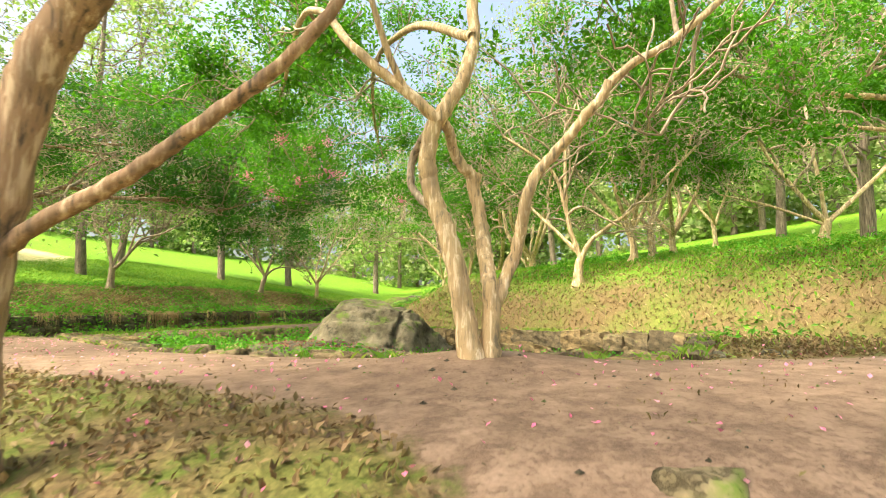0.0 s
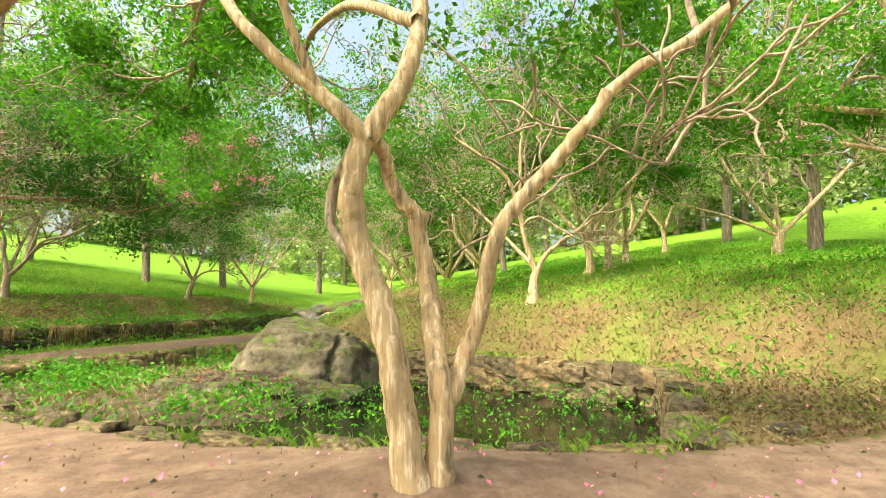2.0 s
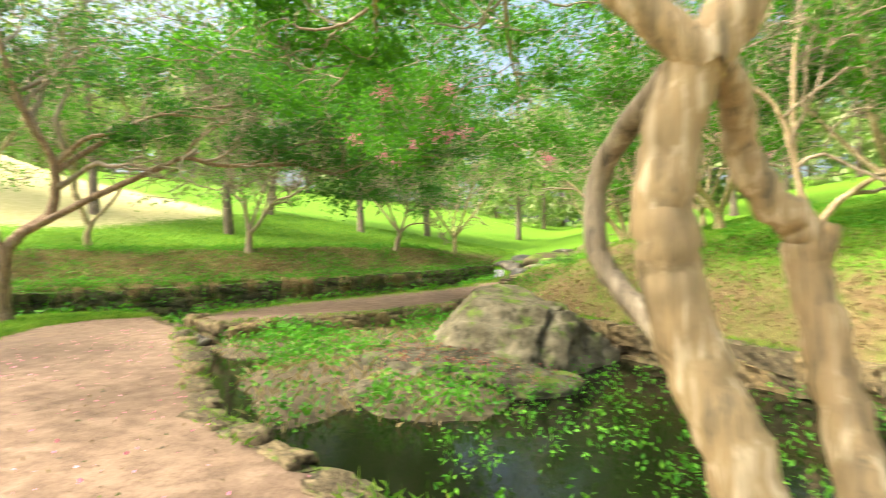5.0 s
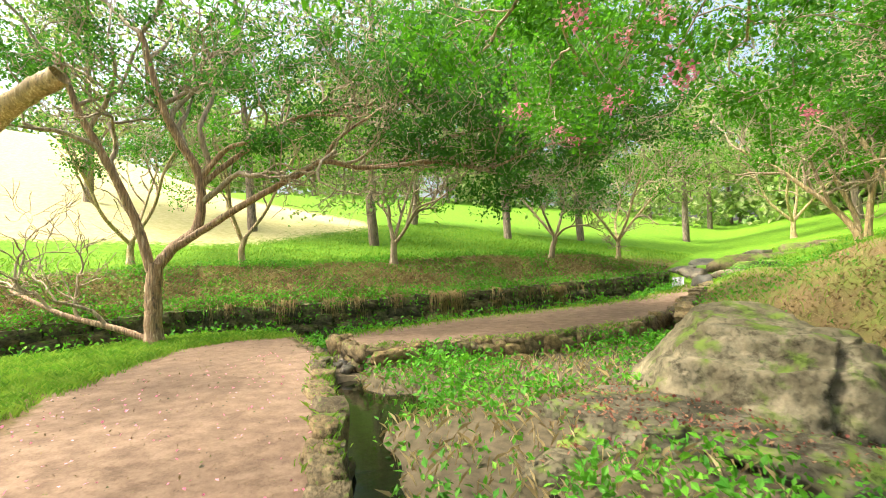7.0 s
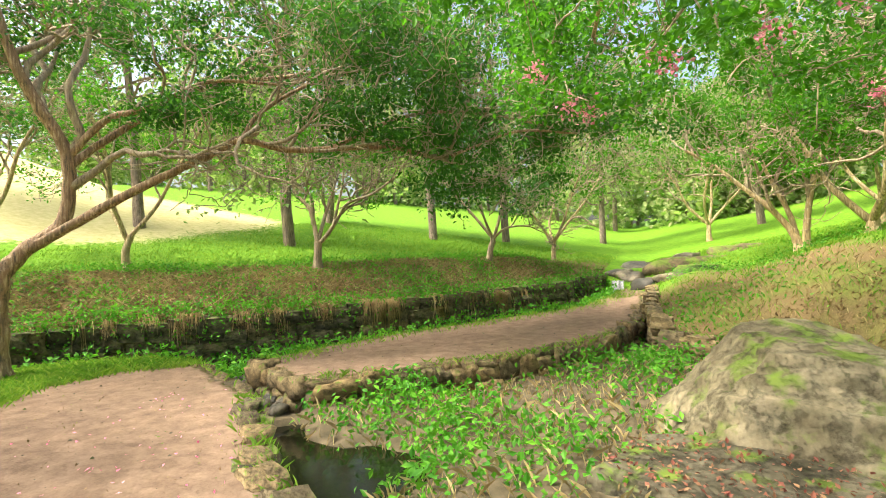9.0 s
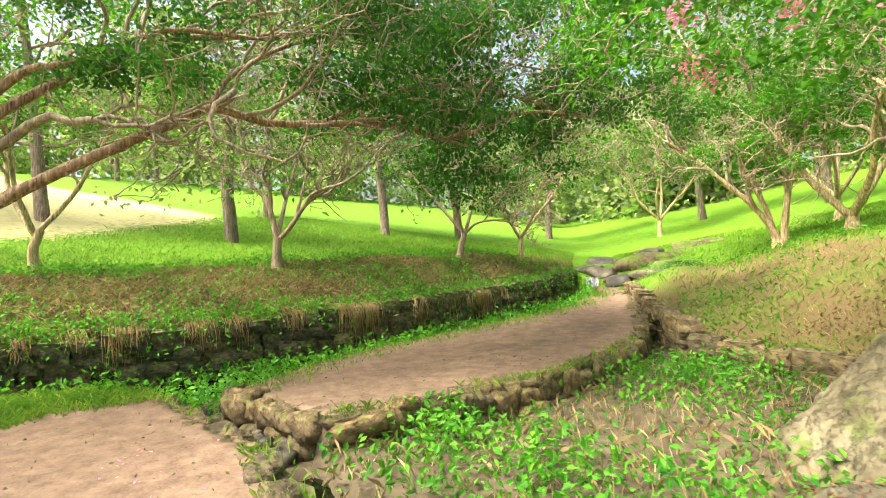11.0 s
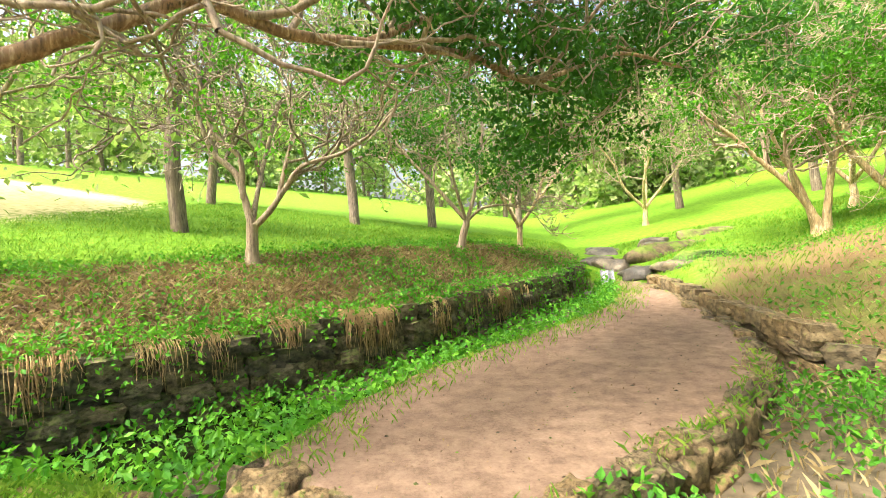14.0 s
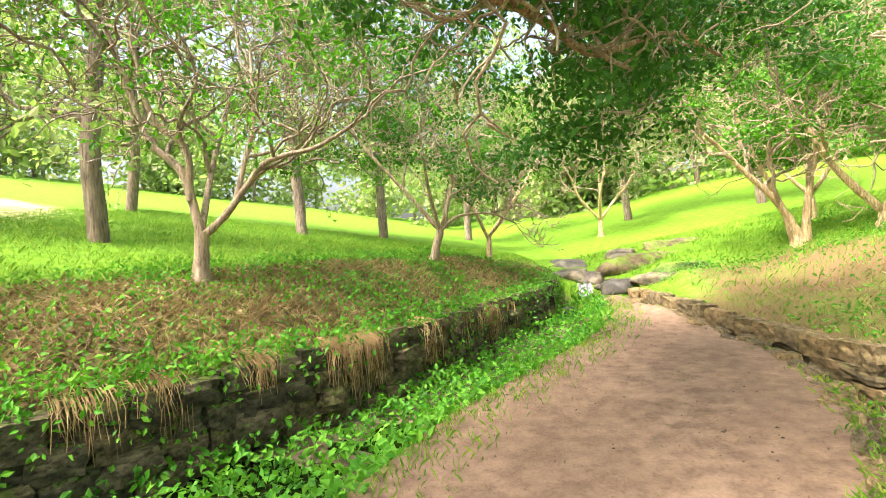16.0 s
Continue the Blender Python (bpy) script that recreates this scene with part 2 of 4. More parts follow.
def bumps(x, y, s, k):
    """Smooth uneven ground from a few waves."""
    a = np.sin(x * s + 1.3 * k + 1.7 * np.sin(y * s * 0.7 + k)) + np.sin(y * s * 1.13 + 2.1 * k + 1.3 * np.sin(x * s * 0.8))
    b = np.sin((x + y) * s * 2.3 + k) * np.sin((x - y) * s * 1.9 + 2 * k)
    return 0.35 * a + 0.3 * b


BANK_SIDE = np.vstack([BANK, [(-60, -6), (-400, 0), (-400, 400), (-4.2, 400)]])


def height(x, y):
    x, y = np.asarray(x, float), np.asarray(y, float)
    z = 0.04 + 0.025 * np.clip(y - 12, 0, 9) + 0.012 * bumps(x, y, 2.2, 1)
    # slope that leads up to the walk from below it
    brow = y - 0.22 * np.clip(-x - 0.5, 0, 12)
    z = z - 0.10 * ease((3.3 - brow) / 1.4) - 0.80 * ease((2.3 - brow) / 1.9) - 0.12 * np.clip(0.5 - brow, 0, 30)
    z = z + 0.11 * np.exp(-(((x - 0.45) / 0.75) ** 2 + ((y - 3.75) / 0.42) ** 2))
    # hill behind the pond
    d = (0.707 * x + 0.707 * y - 7.85)
    dh = np.clip(d, 0, None)
    hill = 1.35 * (1 - np.exp(-dh / 1.35)) + 0.05 * dh + 0.085 * np.clip(dh - 7, 0, 60)
    hill *= ease((x + 3.1) / 1.6 + 0.15) * (0.45 + 0.55 * ease((x - 0.2 * (y - 14) + 2.2) / 2.5))
    hill *= 1 - 0.24 * ease((y - 12.5) / 5) * ease((5 - x) / 4) * ease((30 - y) / 8)
    z = z + hill + 0.06 * bumps(x, y, 0.9, 2) * ease(dh)
    # bank across the stream
    bank = inside(BANK_SIDE, x, y)
    db = away(BANK, x, y)
    rise = 0.40 + 0.76 * (1 - np.exp(-db / 0.9)) + 0.07 * db + 0.10 * np.clip(db - 3, 0, 45)
    z = np.where(bank, rise + 0.05 * bumps(x, y, 1.1, 3) * ease(db) + 0.025 * bumps(x, y, 5.3, 7) * ease((7 - db) / 5), z)
    z = np.where(bank, z + 0.17 * np.clip(-x - 16, 0, 26) * ease((27 - y) / 7) * ease((y + 5) / 8), z)
    # beyond the spring the two slopes meet
    vall = 0.62 + 0.07 * np.clip(y - 20, 0, 60) + 0.17 * np.clip(np.abs(x + 3.3 + 0.06 * (y - 20)) - 0.5, 0, 40)
    z = z + (vall - z) * ease((y - 19.2) / 2.2)
    # stream bed and pond bed
    dl = np.minimum(away(P2_LEFT, x, y), away(P1_LEFT, x, y))
    ch = inside(CHANNEL, x, y)
    bed = -0.38 + 0.05 * bumps(x, y, 3.0, 4) + 0.04 * np.clip(y - 13, 0, 7)
    z = np.where(ch, z + (bed - z) * ease(dl / 0.5), z)
    z = np.where(inside(GAP, x, y), -0.30 + 0.04 * bumps(x, y, 5.0, 6), z)
    pond = inside(POND, x, y)
    marsh = np.exp(-(((x + 3.4) / 1.7) ** 2 + ((y - 9.3) / 1.5) ** 2)) + 0.9 * np.exp(-(((x + 1.6) / 1.1) ** 2 + ((y - 7.6) / 0.9) ** 2)) + 0.8 * np.exp(-(((x + 2.9) / 0.9) ** 2 + ((y - 12.3) / 2.0) ** 2))
    left = ease((-1.6 - x + 0.25 * (y - 8)) / 1.2) * (1 - 0.9 * np.exp(-(((x + 4.9) / 0.75) ** 2 + ((y - 8.5) / 0.6) ** 2))) * ease((away(KERB, x, y) - 0.1) / 0.7)
    pz = -0.60 + 0.37 * np.clip(np.maximum(marsh, left), 0, 1) + 0.06 * bumps(x, y, 3.1, 5)
    pz = np.where(y > 13.2, -0.32 + 0.05 * np.clip(y - 13, 0, 6), pz)
    return np.where(pond, pz, z)


# ---- mesh tools ----
def mesh_of(name, verts, faces, mats, smooth=True, idx=None):
    """A mesh from arrays of vertices and faces (all faces with one count of corners)."""
    me = bpy.data.meshes.new(name)
    verts, faces = np.asarray(verts, np.float32), np.asarray(faces, np.int32)
    me.vertices.add(len(verts))
    me.vertices.foreach_set("co", verts.ravel())
    k = faces.shape[1]
    me.loops.add(faces.size)
    me.loops.foreach_set("vertex_index", faces.ravel())
    me.polygons.add(len(faces))
    me.polygons.foreach_set("loop_start", np.arange(0, faces.size, k, dtype=np.int32))
    me.polygons.foreach_set("use_smooth", np.full(len(faces), smooth))
    for m in (mats if isinstance(mats, (list, tuple)) else [mats]):
        me.materials.append(m)
    if idx is not None:
        me.polygons.foreach_set("material_index", np.asarray(idx, np.int32))
    me.update(calc_edges=True)
    me.validate()
    return me


def part(name, me, parent, label=""):
    ob = new(name, me)
    ob.parent = parent
    return tagged(ob, label) if label else ob


rng = np.random.default_rng(7)


def unit(v):
    return v / np.maximum(np.linalg.norm(v, axis=-1, keepdims=True), 1e-9)


def leaves(points, size, spread, droop=0.3, wide=0.30, up=0.5, g=rng):
    """Folded leaf blades round the points: vertices and triangles."""
    n = len(points)
    p = points + g.normal(0, 1, (n, 3)) * spread
    a = unit(g.normal(0, 1, (n, 3)) + np.array((0, 0, -droop)))
    nrm = unit(g.normal(0, 1, (n, 3)) + np.array((0, 0, up * 2)))
    b = unit(np.cross(a, nrm))
    nrm = np.cross(b, a)
    s = (size * g.uniform(0.6, 1.25, n))[:, None]
    v = np.stack([p, p + a * s * 0.45 + b * s * wide + nrm * s * 0.10, p + a * s, p + a * s * 0.45 - b * s * wide + nrm * s * 0.10], 1).reshape(-1, 3)
    k = np.arange(n)[:, None] * 4
    return v, np.concatenate([k + (0, 1, 2), k + (0, 2, 3)], 1).reshape(-1, 3)


def blades(points, tall, lean, width, g=rng):
    """Grass blades: two triangles each, bent at half height."""
    n = len(points)
    h = (tall * g.uniform(0.5, 1.3, n))[:, None]
    t = g.uniform(0, 2 * math.pi, n)
    side = np.stack([np.cos(t), np.sin(t), 0 * t], 1)
    l = np.stack([-np.sin(t), np.cos(t), 0 * t], 1) * lean * g.uniform(0.2, 1.6, (n, 1))
    up = np.array((0, 0, 1.0))
    w = width * g.uniform(0.7, 1.3, (n, 1))
    v = np.stack([points - side * w, points + side * w, points + (up * 0.6 + l * 0.35) * h + side * w * 0.7, points + (up * 0.9 + l) * h], 1).reshape(-1, 3)
    k = np.arange(n)[:, None] * 4
    return v, np.concatenate([k + (0, 1, 2), k + (0, 2, 3)], 1).reshape(-1, 3)


class Tubes:
    """Collects round tapered branches into one mesh."""
    def __init__(self):
        self.v, self.f, self.n = [], [], 0

    def add(self, pts, radii, sides=7, knob=0.0, g=rng):
        pts, radii = np.asarray(pts, float), np.asarray(radii, float)
        tan = unit(np.gradient(pts, axis=0))
        ref = np.array((0.31, 0.87, 0.37))
        u = unit(np.cross(tan, ref))
        w = np.cross(tan, u)
        ang = np.arange(sides) * 2 * math.pi / sides
        r = radii[:, None] * (1 + knob * g.normal(0, 1, (len(pts), sides)))
        ring = pts[:, None, :] + r[..., None] * (np.cos(ang)[None, :, None] * u[:, None, :] + np.sin(ang)[None, :, None] * w[:, None, :])
        self.v.append(ring.reshape(-1, 3))
        i = np.arange(len(pts) - 1)[:, None] * sides
        j = np.arange(sides)[None, :]
        jn = (j + 1) % sides
        q = np.stack([i + j, i + jn, i + sides + jn, i + sides + j], -1).reshape(-1, 4) + self.n
        self.f.append(q)
        self.n += len(pts) * sides

    def mesh(self, name, mat):
        return mesh_of(name, np.concatenate(self.v), np.concatenate(self.f), mat)


def smooth_line(pts, n):
    """A rounded line through the points (Catmull-Rom)."""
    p = np.asarray(pts, float)
    p = np.vstack([2 * p[0] - p[1], p, 2 * p[-1] - p[-2]])
    out = []
    for i in range(1, len(p) - 2):
        for u in np.linspace(0, 1, n, endpoint=False):
            a, b, c, d = p[i - 1:i + 3]
            out.append(0.5 * (2 * b + (c - a) * u + (2 * a - 5 * b + 4 * c - d) * u * u + (3 * b - a - 3 * c + d) * u ** 3))
    out.append(p[-2])
    return np.array(out)


def grow(twigs, start, way, length, radius, level, last, g, lift=0.25, anchors=None, turn=0.55):
    """One crooked branch and its side branches."""
    n = 6
    pts, d = [np.array(start, float)], unit(np.array(way, float))
    for i in range(n):
        d = unit(d + g.normal(0, 0.31, 3) + np.array((0, 0, lift * 0.12)))
        pts.append(pts[-1] + d * length / n)
    pts = np.array(pts)
    rad = np.maximum(np.linspace(radius, radius * 0.66, n + 1), 0.006)
    twigs.add(pts, rad, 7 if level < 2 else (5 if level == 2 else 4), 0.05, g)
    if level >= last - 1:
        anchors.append(pts[2:])
    if level < last:
        for k in range(g.integers(2, 4) + (1 if level >= 2 else 0)):
            i = n if k == 0 else int(g.integers(2, n + 1))
            t = unit(pts[i] - pts[i - 1])
            w = unit(t + g.normal(0, turn, 3))
            w = unit(w + np.array((0, 0, lift * (0.7 if level < 2 else -0.1))))
            w[2] = max(w[2], -0.12)
            grow(twigs, pts[i], w, length * g.uniform(0.58, 0.85), rad[i] * g.uniform(0.6, 0.85), level + 1, last, g, lift, anchors, turn)


def tree(name, label, base, limbs, seed, leaf_n=9000, leaf=0.055, last=4, bark=None, crown=None, lift=0.25, reach=1.0, spread=0.13, blossom=0, droop=0.3, group="", clumps=100, grey=(), twig=None, clear=-9.0, hang=()):
    """A garden tree: traced limbs (points, first and last radius, branch length) in metres from its foot, then grown branches, leaves in clumps, and blossom."""
    g = np.random.default_rng(seed)
    root = tagged(new(name), label, "tree", group)
    root.location = base
    twigs, anchors = Tubes(), []
    for number, (pts, r0, r1, reach_l) in enumerate(limbs):
        line = smooth_line(pts, 6)
        u = np.linspace(0, 1, len(line))
        rad = r0 + (r1 - r0) * u
        if line[0][2] < 0.1:
            rad = rad * (1 + 0.75 * np.exp(-np.maximum(line[:, 2], 0) / 0.13))
        line = line + g.normal(0, 0.06, line.shape) * rad[:, None]
        tube = Tubes()
        tube.add(line, rad, 14, 0.045, g)
        part("trunk" if line[0][2] < 0.1 else "limb", tube.mesh("limb", BARK_GREY if number in grey else bark or BARK), root)
        if reach_l > 0:
            k = max(3, int(len(line) * 0.42))
            spots = [len(line) - 1, len(line) - 1] + list(range(k, len(line) - 1, 3))
            for i in spots:
                t = unit(line[i] - line[i - 1])
                w = unit(t + g.normal(0, 0.5, 3) + np.array((0, 0, lift)))
                grow(twigs, line[i], w, reach_l * g.uniform(0.7, 1.15) * reach, rad[i] * 0.72, 1, last, g, lift, anchors)
    drops = []
    if anchors:
        reachable = np.concatenate(anchors)
        for centre, wide, count in hang:
            for _ in range(count):
                h = np.array(centre) + g.normal(0, 1, 3) * wide
                s = reachable[np.argmin(((reachable - h) ** 2).sum(1) + g.random(len(reachable)) * 0.1)]
                mid = (s + h) / 2 + g.normal(0, 0.06, 3) + (0, 0, 0.08)
                twigs.add([s, mid, h], [0.009, 0.007, 0.005], 4, 0.05, g)
                drops.append(h)
    if twigs.v:
        tagged(part("branchwork", twigs.mesh("branchwork", twig or TWIG), root), kind="stuff")
    if anchors and leaf_n:
        a = np.concatenate(anchors)
        a = a[a[:, 2] > clear]
        heads = a[g.integers(0, len(a), clumps)]
        n1 = int(leaf_n * 0.8)
        pick = heads[g.integers(0, clumps, n1)] + g.normal(0, 1, (n1, 3)) * (0.17, 0.17, 0.06)
        pick = np.concatenate([pick, a[g.integers(0, len(a), leaf_n - n1)]])
        if drops:
            d = np.repeat(np.array(drops), 110, 0)
            pick = np.concatenate([pick, d + g.normal(0, 1, d.shape) * (0.15, 0.15, 0.08)])
        v, f = leaves(pick, leaf, spread * 0.4, droop, 0.27, g=g)
        part("crown", mesh_of("crown", v, f, crown or LEAF, False), root)
        if blossom:
            for c in (drops[:blossom] or heads[np.argsort(-heads[:, 1])][:blossom * 3:3]):
                v, f = leaves(np.repeat([c + (0, 0, -0.12)], 70, 0), 0.036, 0.05, 0.0, 0.42, g=g)
                part("blossom", mesh_of("blossom", v, f, PETAL, False), root, "bunch of pink crape myrtle flowers")
    return root


def vase(g, n, low, tall, out, r, branch):
    """Limbs of a tree that forks low into n spreading stems."""
    limbs = [([(0, 0, -0.1), (g.normal(0, 0.03), g.normal(0, 0.03), low * 0.5), (g.normal(0, 0.04), g.normal(0, 0.04), low)], r, r * 0.85, 0)]
    t0 = g.uniform(0, 6.28)
    for i in range(n):
        t = t0 + i * 6.28 / n + g.normal(0, 0.25)
        c, s = math.cos(t), math.sin(t)
        o, h = out * g.uniform(0.7, 1.2), tall * g.uniform(0.8, 1.15)
        limbs.append(([(0, 0, low - 0.08), (c * o * 0.38 + g.normal(0, 0.06), s * o * 0.38 + g.normal(0, 0.06), low + h * 0.28), (c * o * 0.62 + g.normal(0, 0.1), s * o * 0.62 + g.normal(0, 0.1), low + h * 0.62), (c * o, s * o, low + h)], r * 0.62, r * 0.3, branch))
    return limbs


def foot(x, y, sink=0.03):
    return (x, y, float(height(x, y)) - sink)


# ---- ground ----
def steps(lo, hi, d, far, grow_by=1.22):
    core = list(np.arange(lo, hi, d))
    s, v = d, core[-1]
    while v < far:
        s *= grow_by
        v += s
        core.append(v)
    s, v = d, core[0]
    while v > -far:
        s *= grow_by
        v -= s
        core.insert(0, v)
    return np.array(core)


gx, gy = steps(-13.0, 4.6, 0.075, 900), steps(0.0, 21.5, 0.075, 900)
X, Y = np.meshgrid(gx, gy)
Z = height(X, Y)
nx, ny = len(gx), len(gy)
q = (np.arange(ny - 1)[:, None] * nx + np.arange(nx - 1)[None, :]).ravel()
ground_me = mesh_of("ground", np.stack([X.ravel(), Y.ravel(), Z.ravel()], 1), np.stack([q, q + 1, q + nx + 1, q + nx], 1), GROUND)
PATH_ONE = np.vstack([KERB[1:], WALK_LEFT, [(-5.5, 5.2), (-3.3, 4.1), (-1.2, 3.15), (0.0, 2.5), (0.6, 1.5), (1.6, 1.2), (3.2, 2.2), (8.0, 3.2), (14.0, 5.5), (14.0, 7.5), (6.5, 5.6), (4.0, 4.7), (2.6, 4.3)]])
PATH_TWO = np.vstack([P2_RIGHT, P2_LEFT[::-1]])


def zone(poly, w):
    d = away(np.vstack([poly, poly[:1]]), X, Y)
    return np.clip(0.5 + np.where(inside(poly, X, Y), d, -d) / w, 0, 1)


low = inside(POND, X, Y) | inside(GAP, X, Y)
dline = 0.707 * X + 0.707 * Y - 7.85
masks = {
    "path": np.maximum(zone(PATH_ONE, 0.5), zone(PATH_TWO, 0.5)),
    "mud": np.maximum(low * 1.0, inside(CHANNEL, X, Y) * ease(np.minimum(away(P2_LEFT, X, Y), away(P1_LEFT, X, Y)) / 0.6)),
    "pale": 0.85 * ease((-X - 12.5) / 6.0) * ease((24.5 - 0.3 * (X + 16) - Y) / 4.0) * inside(BANK_SIDE, X, Y) * ease((away(BANK, X, Y) - 5) / 2),
    # first bump: brown earth by the far walk, and tree shade put into colour
    "litter": 0.85 * np.exp(-(((X + 0.9) / 1.9) ** 2 + ((Y - 16.5) / 4.2) ** 2)) * (~inside(BANK_SIDE, X, Y)) + 0.95 * np.clip(0.9 - np.maximum(dline, 0) / 3.2, 0, 0.68) * (1 - 0.25 * ease((-X - 6.6) / 1.2)) * (~inside(BANK_SIDE, X, Y)) + np.where(inside(BANK_SIDE, X, Y), np.clip(0.98 - away(BANK, X, Y) / 4.6, 0, 1), 0),
}
for key, val in masks.items():
    ground_me.attributes.new(key, "FLOAT", "POINT").data.foreach_set("value", val.ravel().astype(np.float32))
ground = tagged(new("ground", ground_me), "bare earth walk, grassy banks and muddy pond bed", "ground", kind="structure")

water_me = mesh_of("water", [(-7.0, 3.9, -0.37), (3.9, 3.9, -0.37), (3.9, 13.6, -0.37), (-7.0, 13.6, -0.37)], [(0, 1, 2, 3)], WATER, False)
tagged(new("water", water_me), "dark still pond water with leaf reflections", "water", kind="structure")
stream_me = mesh_of("stream", [(-9.8, 9.4, -0.365), (-7.0, 9.4, -0.365), (-7.0, 16.0, -0.365), (-9.8, 16.0, -0.365)], [(0, 1, 2, 3)], WATER, False)
tagged(new("stream_water", stream_me), "shallow dark stream water under green weeds", "water", kind="structure")


# ---- stones ----
def stone_mesh(name, mat, seed, cut=2, rough=0.22, square=0.80):
    """A rough hewn stone of about 1 x 1 x 1, rounded unevenly."""
    bm = bmesh.new()
    bmesh.ops.create_cube(bm, size=1.0)
    bmesh.ops.subdivide_edges(bm, edges=bm.edges[:], cuts=cut, use_grid_fill=True)
    off = Vector((seed * 3.7, seed * 1.9, seed * 5.3))
    for v in bm.verts:
        r = v.co.normalized() * 0.5
        v.co = v.co * square + r * (1 - square) * 1.15
        v.co += v.co.normalized() * rough * noise.noise(v.co * 2.1 + off)
        v.co += Vector((noise.noise(v.co * 4 + off), noise.noise(v.co * 4 - off), noise.noise(v.co * 4 + off * 2))) * rough * 0.35
    me = bpy.data.meshes.new(name)
    bm.to_mesh(me)
    bm.free()
    me.materials.append(mat)
    for poly in me.polygons:
        poly.use_smooth = False
    return me


WALL_STONES = [stone_mesh("stone", STONE, i) for i in range(9)]
ROUND_STONES = [stone_mesh("stone", STONE, i + 40, 2, 0.30, 0.62) for i in range(9)]
for me in ROUND_STONES:
    me.polygons.foreach_set("use_smooth", [True] * len(me.polygons))
DARK_STONES = [stone_mesh("stone", STONE_DARK, i + 20) for i in range(9)]


def along(line, s):
    seg = np.hypot(*np.diff(line, axis=0).T)
    c = np.concatenate([[0], np.cumsum(seg)])
    i = min(np.searchsorted(c, s, side="right") - 1, len(seg) - 1)
    u = (s - c[i]) / seg[i]
    d = (line[i + 1] - line[i]) / seg[i]
    return line[i] + (line[i + 1] - line[i]) * u, d, c[-1]


def stone_row(parent, line, z0, rows, tall, length, deep, meshes, seed, shift=0.0, gap=0.0, over=0.0):
    """Courses of separate stones along a line."""
    g = random.Random(seed)
    total = along(line, 0)[2]
    for r in range(rows):
        s = g.uniform(0, length * 0.4)
        while s < total - 0.1:
            w = length * g.uniform(0.6, 1.45)
            p, d, _ = along(line, min(s + w / 2, total - 0.01))
            h = tall * g.uniform(0.85, 1.2) * (1.15 if r == rows - 1 else 1)
            nrm = np.array((-d[1], d[0]))
            q = p + nrm * (shift + g.uniform(-0.035, 0.035))
            z = z0 + (0.025 * max(0.0, p[1] - 12)) + tall * (r + 0.5) + g.uniform(-0.018, 0.018)
            ob = new("stone", g.choice(meshes))
            ob.parent = parent
            ob.matrix_local = pose(q[0], q[1], z, g.uniform(-5, 5), g.uniform(-6, 6), math.degrees(math.atan2(d[1], d[0])) + g.uniform(-7, 7)) @ Matrix.Diagonal((w * 1.06, deep * g.uniform(0.8, 1.3), h * 1.08, 1))
            s += w + gap * g.uniform(0.2, 1.6)


# ---- boulders ----
def boulder(name, label, at, size, seed, mat=BOULDER, turn=0.0, flat=0.3, cuts=5, rough=0.30, facets=7):
    """A weathered rock: a ball cut by flat planes, then roughened."""
    bm = bmesh.new()
    bmesh.ops.create_icosphere(bm, subdivisions=cuts, radius=1.0)
    g = random.Random(seed)
    planes = []
    for _ in range(facets):
        n = Vector((g.gauss(0, 1), g.gauss(0, 1), g.gauss(0.15, 0.7))).normalized()
        planes.append((n, g.uniform(0.52, 0.84)))
    off = Vector((seed, seed * 2.3, seed * 0.7))
    for v in bm.verts:
        c = v.co.copy()
        for n, k in planes:
            e = c.dot(n) - k
            if e > 0:
                c -= n * e * 0.96
        if c.z > 1 - flat:
            c.z = 1 - flat + (c.z - 1 + flat) * 0.25
        c += c.normalized() * (rough * 0.5 * noise.noise(c * 1.4 + off) + rough * 0.30 * noise.noise(c * 3.6 + off) - rough * 0.22 * max(0.0, 0.12 - abs(noise.noise(c * 2.3 - off))) / 0.12 * 0.6 + rough * 0.12 * noise.noise(c * 9 + off) + rough * 0.06 * noise.noise(c * 23 + off))
        v.co = Vector((c.x * size[0], c.y * size[1], c.z * size[2]))
    me = bpy.data.meshes.new(name)
    bm.to_mesh(me)
    bm.free()
    me.materials.append(mat)
    for poly in me.polygons:
        poly.use_smooth = True
    ob = tagged(new(name, me), label, "rock")
    ob.matrix_world = pose(*at, 0, 0, turn)
    return ob


